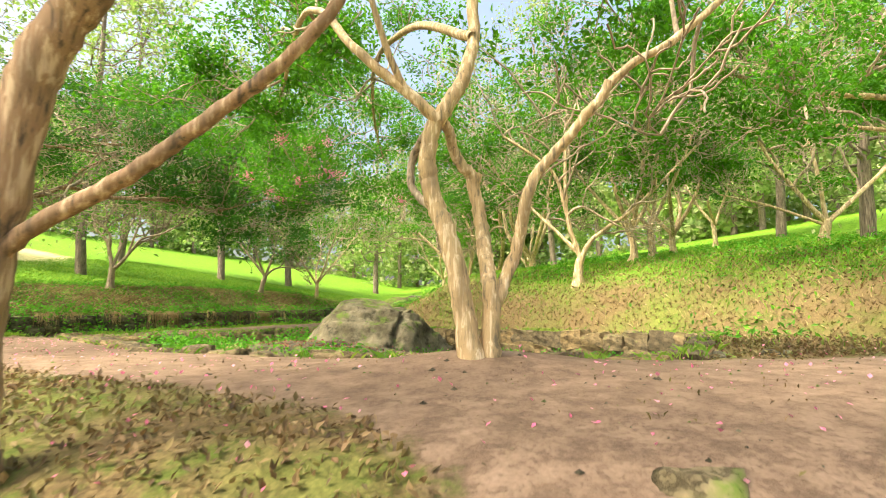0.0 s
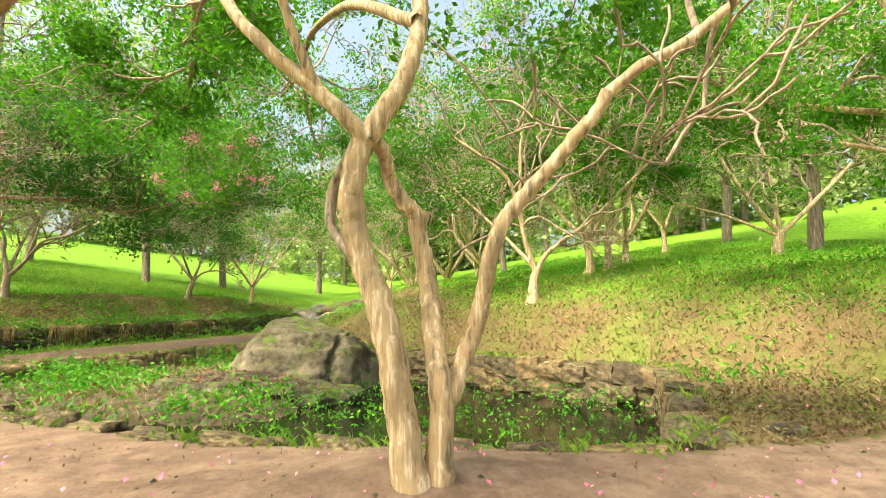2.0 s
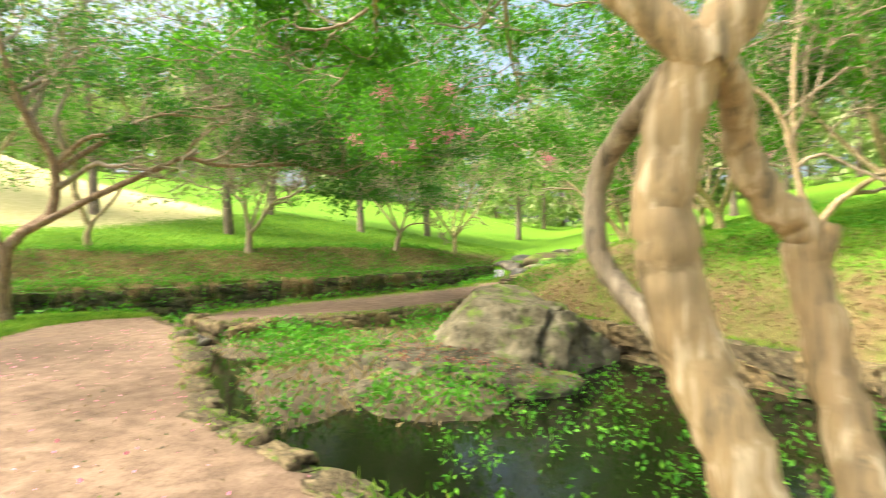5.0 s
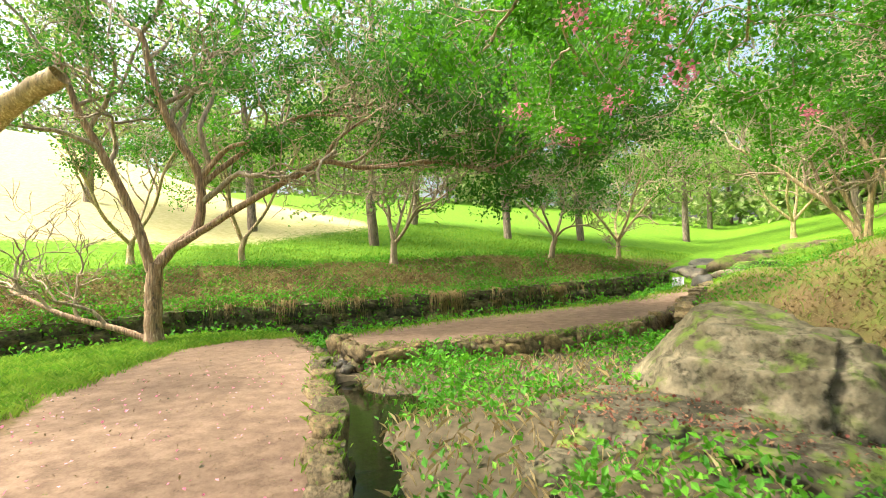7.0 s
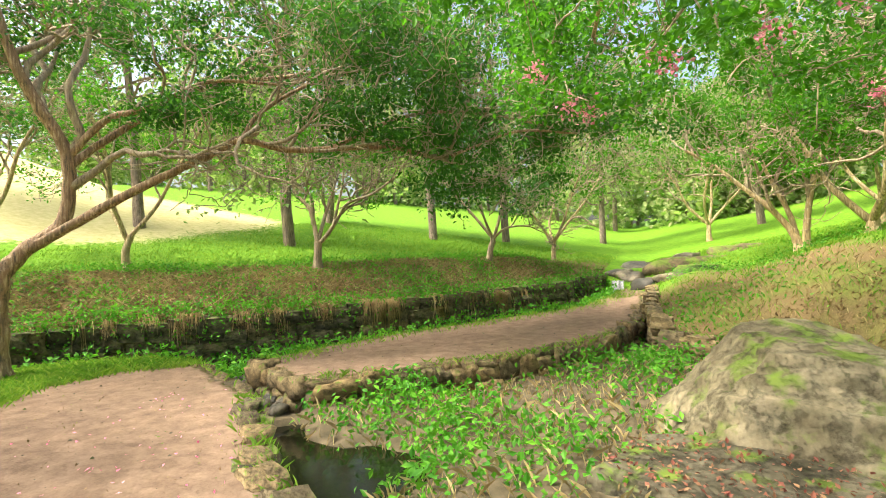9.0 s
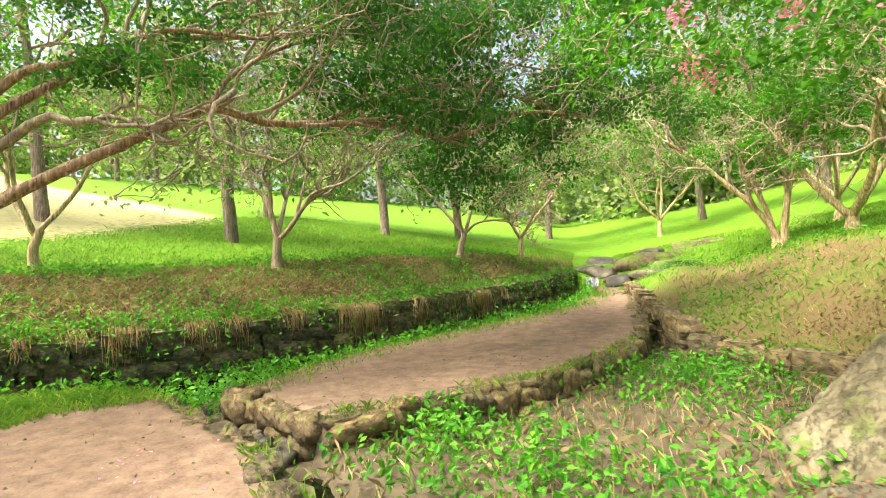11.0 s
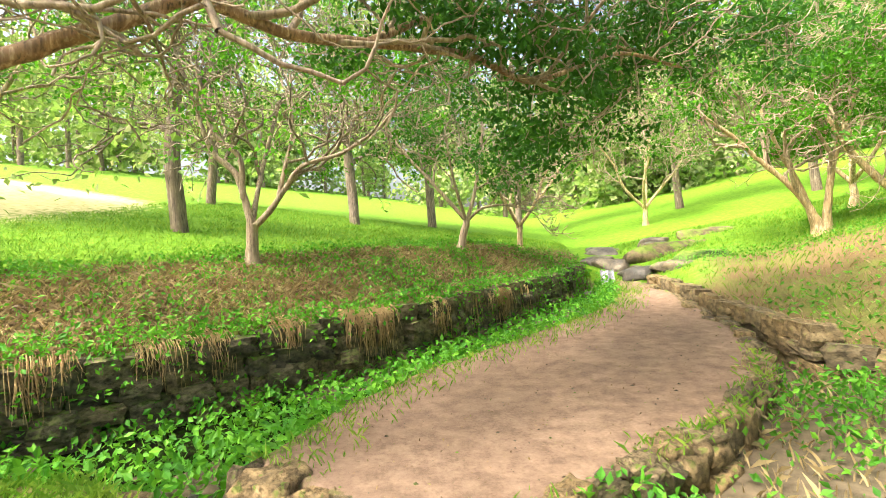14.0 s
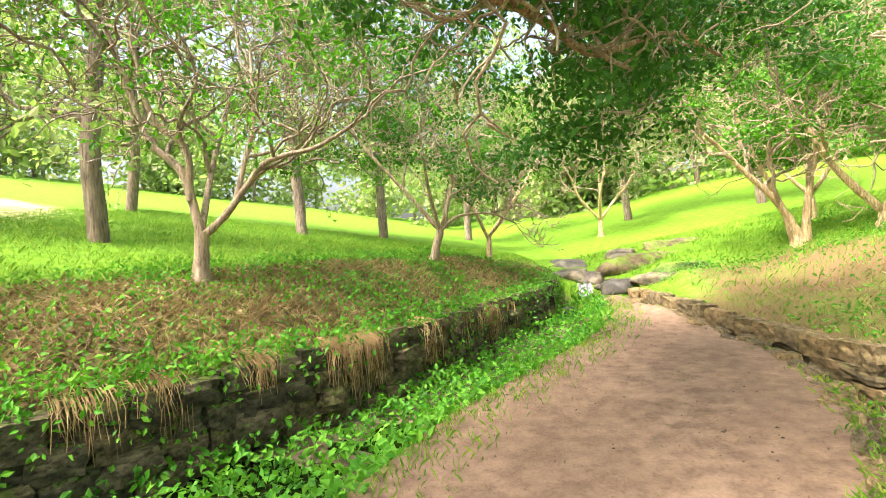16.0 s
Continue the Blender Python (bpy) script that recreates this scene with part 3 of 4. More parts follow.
def hewn_boulder(name, label, at, size, planes, seed, mat=BOULDER, ledge=0.62):
    """A big rock split along flat planes, with a fissure that steps back round its front."""
    bm = bmesh.new()
    bmesh.ops.create_icosphere(bm, subdivisions=6, radius=1.25)
    off = Vector((seed, seed * 2.3, seed * 0.7))
    cuts = [(Vector(n).normalized(), k) for n, k in planes]
    for v in bm.verts:
        c = v.co.copy()
        for _ in range(2):
            for n, k in cuts:
                e = c.dot(n) - k - 0.05 * noise.noise(c * 1.7 + off)
                if e > 0:
                    c -= n * e * 0.93
        rift = c.z - ledge - 0.10 * noise.noise(Vector((c.x * 1.6, c.y * 1.6, 0)) + off) - 0.10 * c.x
        front = min(1.0, max(0.0, -c.y * 1.6))
        step = min(1.0, max(0.0, rift / 0.05))
        c += Vector((-0.02, 0.15, 0.0)) * step * front
        c *= 1 - 0.09 * math.exp(-(rift / 0.03) ** 2) * front
        split = c.x - 0.42 - 0.16 * c.z - 0.05 * noise.noise(c * 3 + off)
        c *= 1 - 0.12 * math.exp(-(split / 0.04) ** 2) * front
        c += c.normalized() * (0.06 * noise.noise(c * 2.6 + off) + 0.035 * noise.noise(c * 6.5 + off) - 0.03 * max(0.0, 1 - abs(noise.noise(c * 3.3 - off)) / 0.07) + 0.018 * noise.noise(c * 15 + off) + 0.009 * noise.noise(c * 34 + off))
        v.co = Vector((c.x * size[0], c.y * size[1], c.z * size[2]))
    me = bpy.data.meshes.new(name)
    bm.to_mesh(me)
    bm.free()
    me.materials.append(mat)
    for poly in me.polygons:
        poly.use_smooth = True
    ob = tagged(new(name, me), label, "rock")
    ob.matrix_world = pose(*at, 0, 0, 0)
    return ob


hewn_boulder("boulder", "large pale mossy boulder standing in the pond", (-1.4, 9.75, -0.36), (1.3, 1.15, 1.0), [
    ((0.04, -0.14, 1.0), 0.90), ((-0.12, -0.88, 0.42), 0.80), ((-0.80, -0.25, 0.55), 0.80), ((0.85, -0.35, 0.15), 0.84),
    ((0.5, -0.85, 0.12), 0.88), ((0.1, 1.0, 0.25), 0.85), ((-0.6, 0.7, 0.4), 0.82), ((0.6, 0.3, 0.75), 0.90)], 3)
hewn_boulder("flat_rock", "low flat rock strewn with red fallen leaves", (-2.2, 8.55, -0.42), (0.95, 0.72, 0.42), [
    ((0.05, -0.10, 1.0), 0.82), ((-0.5, -0.8, 0.4), 0.82), ((0.7, -0.6, 0.2), 0.85), ((-0.9, 0.2, 0.3), 0.85)], 5, ledge=0.5)
boulder("flat_rock", "low flat rock beside the pond boulder", (-1.05, 8.5, -0.36), (0.75, 0.5, 0.34), 8, turn=10, flat=0.4, cuts=5, rough=0.4)
boulder("flat_rock", "low grey rock among marsh weeds", (-2.5, 7.75, -0.36), (0.5, 0.4, 0.22), 9, turn=30, flat=0.4, cuts=4, rough=0.4)
boulder("small_rock", "half buried angular rock on the slope", (0.98, 2.05, -0.16), (0.20, 0.17, 0.13), 11, turn=15, cuts=3)
boulder("small_rock", "half buried flat rock on the slope", (1.75, 2.35, -0.12), (0.24, 0.15, 0.09), 12, turn=70, cuts=3)
boulder("small_rock", "low stone sunk in the leaf litter", (2.62, 4.55, 0.02), (0.20, 0.14, 0.08), 13, turn=40, cuts=3)
boulder("small_rock", "low stone at the pond corner", (2.15, 4.55, -0.02), (0.16, 0.22, 0.13), 14, turn=10, cuts=3)
g0 = random.Random(5)
for i in range(16):
    u = i / 15
    x, y = -4.2 + 1.9 * g0.random() + 0.5 * u, 18.9 + 4.2 * u
    w = g0.uniform(0.25, 0.6)
    boulder("stream_rock", "dark wet rock in the stream bed", (x, y, float(height(x, y)) - 0.04), (w, w * 0.8, w * 0.5), 30 + i, WET, g0.uniform(0, 180), 0.3, 3)
boulder("ledge_rock", "low brown rock ledge above the spring", (-1.7, 21.4, float(height(-1.7, 21.4)) - 0.15), (1.5, 0.8, 0.45), 51, STONE_DARK, 25, 0.4, 4)
boulder("ledge_rock", "dark rock outcrop in the grassy slope", (-0.4, 22.6, float(height(-0.4, 22.6)) - 0.18), (1.0, 0.6, 0.42), 52, STONE_DARK, 10, 0.4, 4)
boulder("mossy_rock", "moss covered rock face beside the spring", (-1.85, 19.5, 0.62), (0.8, 0.5, 0.36), 53, stone_material("moss_rock", (0.03, 0.07, 0.03), (0.06, 0.13, 0.05), (0.11, 0.19, 0.08), 0.4), 160, 0.3, 4)
for i in range(14):
    x, y = g0.uniform(-8.2, -6.3), 0
    y = 9.45 - (x + 6.3) * 0.55 + g0.uniform(-0.2, 0.25)
    w = g0.uniform(0.09, 0.22)
    boulder("gap_rock", "wet stone in the gap between the walks", (x, y, -0.27), (w, w * 0.8, w * 0.7), 70 + i, WET, g0.uniform(0, 180), 0.3, 2)

fall_v = []
for i in range(9):
    for j in range(7):
        u, w = i / 8, j / 6
        fall_v.append((-3.85 + 0.30 * w, 19.75 - 0.22 * u + 0.05 * math.sin(9 * w), 0.50 - 0.32 * u ** 1.3 + 0.02 * math.sin(14 * w + 3 * u)))
fi = [(i * 7 + j, i * 7 + j + 1, i * 7 + j + 8, i * 7 + j + 7) for i in range(8) for j in range(6)]
tagged(new("waterfall", mesh_of("waterfall", fall_v, fi, FOAM)), "small white cascade of the spring", "water", kind="structure")

# ---- trees ----
tree("crape_myrtle", "multi-stemmed crape myrtle with smooth tan bark beside the pond", (0.42, 3.5, 0.0), [
    ([(0.0, 0.03, -0.1), (-0.02, 0.04, 0.14), (-0.06, 0.05, 0.38), (-0.10, 0.05, 0.62), (-0.15, 0.06, 0.82), (-0.21, 0.08, 0.98), (-0.25, 0.08, 1.13), (-0.265, 0.08, 1.27), (-0.24, 0.08, 1.42), (-0.19, 0.07, 1.54)], 0.062, 0.050, 0),
    ([(-0.20, 0.07, 1.50), (-0.12, 0.08, 1.64), (-0.05, 0.12, 1.77), (0.0, 0.18, 1.95), (0.03, 0.24, 2.15), (0.02, 0.30, 2.5)], 0.048, 0.036, 0),
    ([(0.02, 0.30, 2.48), (0.1, 0.38, 3.0), (0.25, 0.3, 3.5)], 0.036, 0.028, 1.3),
    ([(0.075, 0.06, -0.1), (0.085, 0.07, 0.16), (0.10, 0.08, 0.36), (0.09, 0.08, 0.52), (0.07, 0.16, 0.70), (0.06, 0.24, 0.86), (0.04, 0.27, 1.0), (0.01, 0.28, 1.15), (0.0, 0.27, 1.22), (-0.06, 0.25, 1.28), (-0.115, 0.22, 1.38), (-0.13, 0.17, 1.46), (-0.17, 0.11, 1.53)], 0.052, 0.030, 0),
    ([(0.10, 0.09, 0.36), (0.15, 0.11, 0.47), (0.19, 0.14, 0.58), (0.245, 0.15, 0.69), (0.285, 0.12, 0.86), (0.31, 0.08, 1.01), (0.38, 0.08, 1.17), (0.48, 0.07, 1.28), (0.57, 0.05, 1.38), (0.66, 0.0, 1.49), (0.76, -0.02, 1.60), (0.79, -0.03, 1.67)], 0.040, 0.026, 0),
    ([(0.78, -0.025, 1.65), (0.95, -0.03, 1.79), (1.15, -0.02, 1.90), (1.5, 0.05, 2.2), (1.9, 0.15, 2.6), (2.2, 0.3, 3.1)], 0.026, 0.018, 1.2),
    ([(-0.20, 0.05, 1.50), (-0.29, 0.04, 1.60), (-0.41, 0.04, 1.71), (-0.55, 0.05, 1.83)], 0.038, 0.030, 0),
    ([(-0.54, 0.05, 1.82), (-0.75, 0.12, 2.05), (-1.05, 0.5, 2.5), (-1.5, 1.4, 2.95), (-2.2, 3.0, 3.2), (-3.0, 4.8, 3.25), (-3.4, 6.6, 3.3)], 0.030, 0.018, 1.15),
    ([(-0.38, 0.04, 1.68), (-0.44, 0.01, 1.80), (-0.50, -0.02, 1.95), (-0.6, -0.06, 2.3)], 0.024, 0.018, 0),
    ([(-0.22, 0.12, 0.98), (-0.29, 0.24, 1.05), (-0.36, 0.31, 1.13), (-0.39, 0.33, 1.22), (-0.37, 0.34, 1.38), (-0.24, 0.16, 1.52)], 0.024, 0.027, 0),
    ([(0.02, 0.2, 2.1), (-0.5, 1.3, 2.8), (-1.2, 3.4, 3.5), (-1.6, 5.6, 3.6), (-1.8, 7.6, 3.6)], 0.034, 0.018, 1.2),
    ([(0.005, 0.28, 1.10), (0.03, 0.27, 1.18), (0.045, 0.26, 1.23)], 0.030, 0.020, 0),
], 11, 62000, 0.068, 4, BARK, LEAF, 0.45, 1.0, 0.15, 11, clumps=300, grey=(9,), clear=2.35, hang=[((-2.6, 5.8, 2.75), (0.75, 0.7, 0.32), 26), ((0.9, 0.9, 2.5), (0.5, 0.4, 0.15), 8)])
tree("crape_myrtle", "leaning crape myrtle with tan trunk and long low limb", foot(-1.12, 2.05), [
    ([(0, 0, -0.15), (0.02, 0.0, 0.4), (0.06, 0.0, 0.85), (0.11, 0.0, 1.15), (0.20, 0.0, 1.42), (0.34, 0.0, 1.66), (0.55, -0.15, 2.2), (0.55, -0.35, 3.0), (0.4, -0.6, 3.9), (0.4, -0.7, 4.4)], 0.085, 0.05, 0),
    ([(0.05, 0.0, 0.68), (0.16, 0.0, 0.80), (0.44, 0.0, 0.95), (0.61, 0.0, 1.06), (0.77, 0.0, 1.18), (0.92, 0.0, 1.29), (1.06, 0.0, 1.43), (1.15, 0.0, 1.58), (1.18, -0.05, 1.9), (1.25, -0.2, 2.6)], 0.030, 0.016, 0),
    # upper limbs and high crown out of view, added to shade the slope
    ([(0.0, -0.02, 0.85), (-0.14, -0.06, 1.3), (-0.3, -0.2, 1.9), (-0.8, -0.4, 2.7), (-1.6, -0.8, 3.6), (-2.4, -1.1, 4.3)], 0.06, 0.035, 1.7),
    ([(-0.5, -0.3, 2.25), (-0.6, -1.0, 3.2), (-0.7, -1.9, 4.2), (-0.6, -2.7, 4.8)], 0.05, 0.03, 1.7),
    ([(0.55, -0.2, 2.5), (0.8, -0.9, 3.2), (1.2, -1.7, 3.9), (1.7, -2.3, 4.5)], 0.05, 0.03, 1.7),
], 12, 60000, 0.08, 4, BARK_BROWN, LEAF_DARK, 0.8, 1.0, 0.15, clumps=260, clear=3.2)
tree("crape_myrtle", "crape myrtle with a sawn limb reaching over the walk", foot(-9.3, 5.3), [
    ([(0, 0, -0.15), (0.1, 0.05, 0.7), (0.3, 0.15, 1.5), (0.6, 0.3, 2.2)], 0.17, 0.14, 0),
    ([(0.5, 0.25, 2.0), (1.2, 0.65, 2.6), (1.8, 0.9, 3.0), (2.2, 1.1, 3.2)], 0.13, 0.11, 0),
    # unseen limb and crown, added to throw shade on the near walk
    ([(0.55, 0.28, 2.1), (0.8, 0.2, 3.2), (1.3, 0.0, 4.3), (2.0, -0.3, 5.0)], 0.11, 0.06, 1.8),
], 14, 22000, 0.08, 4, BARK, LEAF_DARK, 0.5, clumps=110)
tree("crape_myrtle", "old spreading crape myrtle with twisted brown trunk by the stream", (-9.72, 8.65, -0.02), [
    ([(0, 0, -0.15), (0.02, 0.0, 0.5), (0.0, 0.02, 0.9), (0.03, 0.05, 1.35)], 0.135, 0.12, 0),
    ([(0.02, 0.04, 1.25), (0.14, 0.28, 1.60), (0.33, 0.62, 1.96), (0.36, 0.66, 2.78), (0.22, 0.4, 3.4), (0.1, 0.2, 3.98), (-0.02, -0.05, 5.1)], 0.10, 0.05, 1.6),
    ([(0.12, 0.24, 1.55), (0.5, 0.55, 1.85), (1.02, 0.90, 2.22), (1.56, 1.35, 2.60), (1.86, 1.6, 2.80), (2.13, 1.84, 2.98), (2.55, 2.2, 2.86), (3.03, 2.62, 2.90), (3.68, 3.17, 2.93), (4.2, 3.62, 2.80), (4.55, 3.9, 2.93), (5.2, 4.5, 3.25), (6.0, 5.2, 3.25)], 0.065, 0.016, 1.15),
    ([(0.34, 0.64, 2.6), (0.58, 1.1, 3.08), (1.1, 2.1, 3.9), (1.7, 3.2, 4.3), (2.4, 4.3, 4.6)], 0.055, 0.025, 1.4),
    ([(2.1, 1.82, 2.96), (2.2, 2.1, 3.4), (2.6, 2.7, 3.9), (3.2, 3.3, 4.2)], 0.035, 0.02, 1.2),
    ([(0.0, 0.0, 1.25), (-0.08, -0.15, 1.96), (-0.25, -0.5, 2.97), (-0.42, -0.8, 3.7), (-0.6, -1.0, 4.6)], 0.085, 0.04, 1.5),
    ([(3.0, 2.6, 2.9), (3.5, 3.3, 3.35), (4.1, 4.0, 3.6), (4.8, 4.7, 3.6), (5.6, 5.2, 3.4)], 0.035, 0.016, 1.25),
    ([(1.7, 3.2, 4.3), (2.6, 3.9, 4.5), (3.6, 4.3, 4.4), (4.6, 4.6, 4.1), (5.4, 4.8, 3.9)], 0.035, 0.016, 1.25),
    ([(0.36, 0.66, 2.75), (0.7, 0.95, 3.25), (1.2, 1.2, 3.4), (1.8, 1.6, 3.75), (2.6, 2.0, 3.7)], 0.05, 0.02, 1.1),
    ([(-0.05, 0.0, 0.12), (-0.5, -0.35, 0.35), (-1.2, -0.8, 0.6), (-2.0, -1.2, 1.0)], 0.06, 0.03, 0.9),
], 13, 56000, 0.078, 4, BARK_BROWN, LEAF_DARK, 0.3, 1.0, 0.16, clumps=290, clear=3.0, hang=[((4.3, 4.1, 2.8), (0.6, 0.6, 0.45), 20), ((3.1, 3.3, 3.2), (0.7, 0.6, 0.2), 9), ((5.3, 4.9, 2.9), (0.6, 0.5, 0.35), 9)])
tree("crape_myrtle", "crape myrtle with low fork and open twisted limbs on the bank", foot(-9.48, 14.6), [
    ([(0, 0, -0.1), (0.02, 0, 0.3), (0.04, 0, 0.62)], 0.085, 0.08, 0),
    ([(0.03, 0, 0.56), (-0.15, 0.05, 1.25), (-0.35, 0.1, 1.5), (-0.60, 0.1, 1.75), (-0.87, 0.1, 2.6), (-1.1, 0.1, 3.3)], 0.055, 0.03, 1.2),
    ([(-0.08, 0, 0.98), (-0.08, -0.05, 1.58), (-0.38, -0.2, 1.95), (-0.5, -0.3, 2.8)], 0.045, 0.025, 1.1),
    ([(0.04, 0, 0.56), (0.30, 0.0, 0.78), (0.57, 0, 1.1), (0.84, 0, 1.4), (1.44, 0, 1.55), (2.0, 0.1, 1.9)], 0.05, 0.02, 1.1),
    ([(0.45, 0, 0.95), (0.55, 0.05, 1.4), (0.67, 0.1, 1.9), (0.6, 0.3, 2.8)], 0.035, 0.02, 1.1),
    ([(0.02, 0.0, 0.6), (0.0, 0.5, 1.5), (0.1, 1.0, 2.6)], 0.045, 0.025, 1.2),
], 31, 5000, 0.085, 4, TWIG, LEAF, 0.4, 0.95, 0.16, group="crape myrtles in the park", clumps=80, twig=BARK_GREY, clear=1.3)
tree("crape_myrtle", "slender leaning crape myrtle above the stream wall", foot(-6.87, 18.5), [
    ([(0, 0, -0.1), (0.08, 0, 0.3), (0.19, 0, 0.68)], 0.075, 0.07, 0),
    ([(0.18, 0, 0.62), (-0.25, 0, 1.15), (-0.62, 0, 1.6), (-1.2, 0, 2.3), (-1.6, 0.1, 3.0)], 0.045, 0.022, 1.15),
    ([(0.18, 0, 0.62), (0.45, 0, 0.85), (0.74, 0, 0.92), (1.15, -0.1, 0.9), (1.48, -0.15, 0.75)], 0.035, 0.015, 0.7),
    ([(0.19, 0, 0.64), (0.36, 0.05, 1.2), (0.46, 0.1, 1.7), (0.6, 0.2, 2.7)], 0.045, 0.022, 1.15),
    ([(0.17, 0, 0.6), (0.0, -0.4, 1.4), (-0.1, -0.8, 2.4)], 0.04, 0.02, 1.15),
], 32, 6500, 0.09, 4, TWIG, LEAF_DARK, 0.35, 0.95, 0.16, group="crape myrtles in the park", clumps=80, twig=BARK_GREY, clear=1.2)
tree("crape_myrtle", "crape myrtle with several pale stems and pink bloom on the slope", foot(0.22, 18.65), [
    ([(0, 0, -0.1), (-0.08, 0, 0.25), (-0.25, 0, 0.6), (-0.6, 0, 1.05), (-0.97, 0, 1.4), (-1.6, -0.1, 2.0), (-2.2, -0.3, 2.4)], 0.085, 0.03, 1.3),
    ([(0.10, 0, -0.1), (0.12, 0, 0.5), (0.25, 0, 1.4), (0.6, 0, 2.5), (0.9, 0, 3.4)], 0.085, 0.035, 1.3),
    ([(0.05, 0.2, -0.1), (-0.1, 0.4, 0.8), (-0.5, 0.6, 1.9), (-0.8, 0.8, 3.0)], 0.07, 0.03, 1.3),
], 41, 13000, 0.095, 4, BARK, LEAF, 0.3, 1.0, 0.16, 12, group="crape myrtles in the park", clumps=90, clear=1.5)
tree("crape_myrtle", "crape myrtle with fine pale stems on the slope behind the pond", foot(2.35, 10.44), [
    ([(0, 0, -0.1), (0.03, 0, 0.3), (0.09, 0, 0.6)], 0.08, 0.075, 0),
    ([(0.08, 0, 0.5), (-0.08, 0, 1.0), (-0.18, 0, 1.5), (-0.41, 0, 2.2), (-1.3, 0, 2.9)], 0.05, 0.025, 1.1),
    ([(0.08, 0, 0.52), (0.34, 0, 0.9), (1.17, 0, 1.5), (2.3, 0, 2.6)], 0.05, 0.022, 1.1),
    ([(-0.16, 0, 1.4), (-0.1, 0.2, 2.6), (0, 0.3, 3.4)], 0.04, 0.02, 1.1),
    ([(0.06, 0, 0.6), (-0.5, 0.4, 1.3), (-1.3, 0.8, 2.2)], 0.04, 0.02, 1.1),
], 36, 9000, 0.085, 4, BARK, LEAF, 0.35, 1.0, 0.16, 5, group="crape myrtles in the park", clear=1.8)
tree("crape_myrtle", "wide crape myrtle with branching pale stems on the grassy hill", foot(7.9, 12.2), [
    ([(0, 0, -0.1), (0.05, 0, 0.3), (0.13, 0, 0.6)], 0.10, 0.09, 0),
    ([(0.1, 0, 0.55), (-0.42, 0, 1.2), (-0.97, 0, 2.0), (-1.3, 0, 2.8)], 0.055, 0.028, 1.2),
    ([(0.12, 0, 0.55), (0.65, 0, 1.0), (1.7, 0, 1.95), (2.4, 0, 2.6)], 0.055, 0.028, 1.2),
    ([(0.1, 0, 0.6), (0.0, 0, 1.8), (-0.1, 0.2, 2.8)], 0.05, 0.025, 1.2),
    ([(0.08, 0, 0.5), (-0.9, 0.3, 1.0), (-1.9, 0.4, 1.3)], 0.035, 0.018, 0.9),
], 39, 11000, 0.09, 4, BARK, LEAF, 0.35, 1.0, 0.16, group="crape myrtles in the park", clear=1.3)


def small_tree(x, y, seed, n=4, low=0.6, tall=2.3, out=1.5, r=0.075, branch=1.0, leaf_n=18000, crown=None, bark=None, blossom=0, label="crape myrtle with bare twisting stems on the grass", lift=0.3, last=4):
    g = np.random.default_rng(seed)
    return tree("crape_myrtle", label, foot(x, y), vase(g, n, low, tall, out, r, branch), seed, int(leaf_n * 0.5), 0.095, last, bark or BARK, crown or LEAF, lift, 1.0, 0.16, blossom, group="crape myrtles in the park", clumps=75, clear=1.7)


small_tree(-5.6, 20.9, 33, 4, 0.7, 2.2, 1.6, 0.07, 1.1, 12240, LEAF)
small_tree(-12.9, 12.7, 34, 3, 0.7, 2.2, 1.4, 0.08, 1.1, 10200)
small_tree(-14.3, 10.6, 35, 3, 0.6, 2.4, 1.6, 0.08, 1.1, 10200, LEAF_DARK)
small_tree(3.70, 11.57, 37, 4, 0.75, 2.6, 1.5, 0.075, 1.1, 17340)
small_tree(4.25, 12.1, 38, 3, 0.8, 2.6, 1.4, 0.07, 1.1, 15606, LEAF_DARK)
small_tree(8.6, 18.7, 40, 3, 0.9, 2.2, 1.5, 0.08, 1.1, 15606, LEAF_DARK)
small_tree(1.3, 18.0, 42, 3, 0.4, 2.9, 1.5, 0.12, 1.3, 20808, blossom=6, label="stout crape myrtle with pale orange bark on the slope")
small_tree(2.1, 15.4, 43, 4, 0.5, 2.9, 1.7, 0.10, 1.3, 20808, LEAF_DARK)
small_tree(2.6, 21.8, 44, 4, 0.7, 2.5, 1.6, 0.09, 1.2, 17340)
small_tree(-1.0, 27.5, 45, 4, 0.7, 2.5, 1.6, 0.09, 1.2, 10200)
small_tree(5.9, 15.2, 46, 4, 0.7, 2.8, 1.6, 0.09, 1.2, 17340, LEAF_DARK)
tree("crape_myrtle", "crape myrtle with long level limbs over the leaf litter", foot(8.0, 7.6), [
    ([(0, 0, -0.1), (-0.05, 0, 0.7), (-0.2, 0.0, 1.2), (-0.4, 0.0, 1.6)], 0.12, 0.09, 0),
    ([(-0.35, 0.0, 1.5), (-1.3, 0.0, 1.75), (-2.3, 0.0, 1.83), (-3.25, 0.0, 1.95), (-4.0, 0.0, 2.2), (-4.5, 0.0, 2.3)], 0.055, 0.022, 1.0),
    ([(-0.38, 0.0, 1.55), (-1.0, 0.3, 2.6), (-1.2, 0.5, 3.8)], 0.07, 0.04, 1.4),
    ([(-0.25, 0.0, 1.05), (-1.2, 0.0, 1.2), (-2.1, 0.0, 1.36), (-3.15, 0.0, 1.5)], 0.045, 0.02, 0.7),
], 47, 20000, 0.075, 4, BARK, LEAF, 0.4)


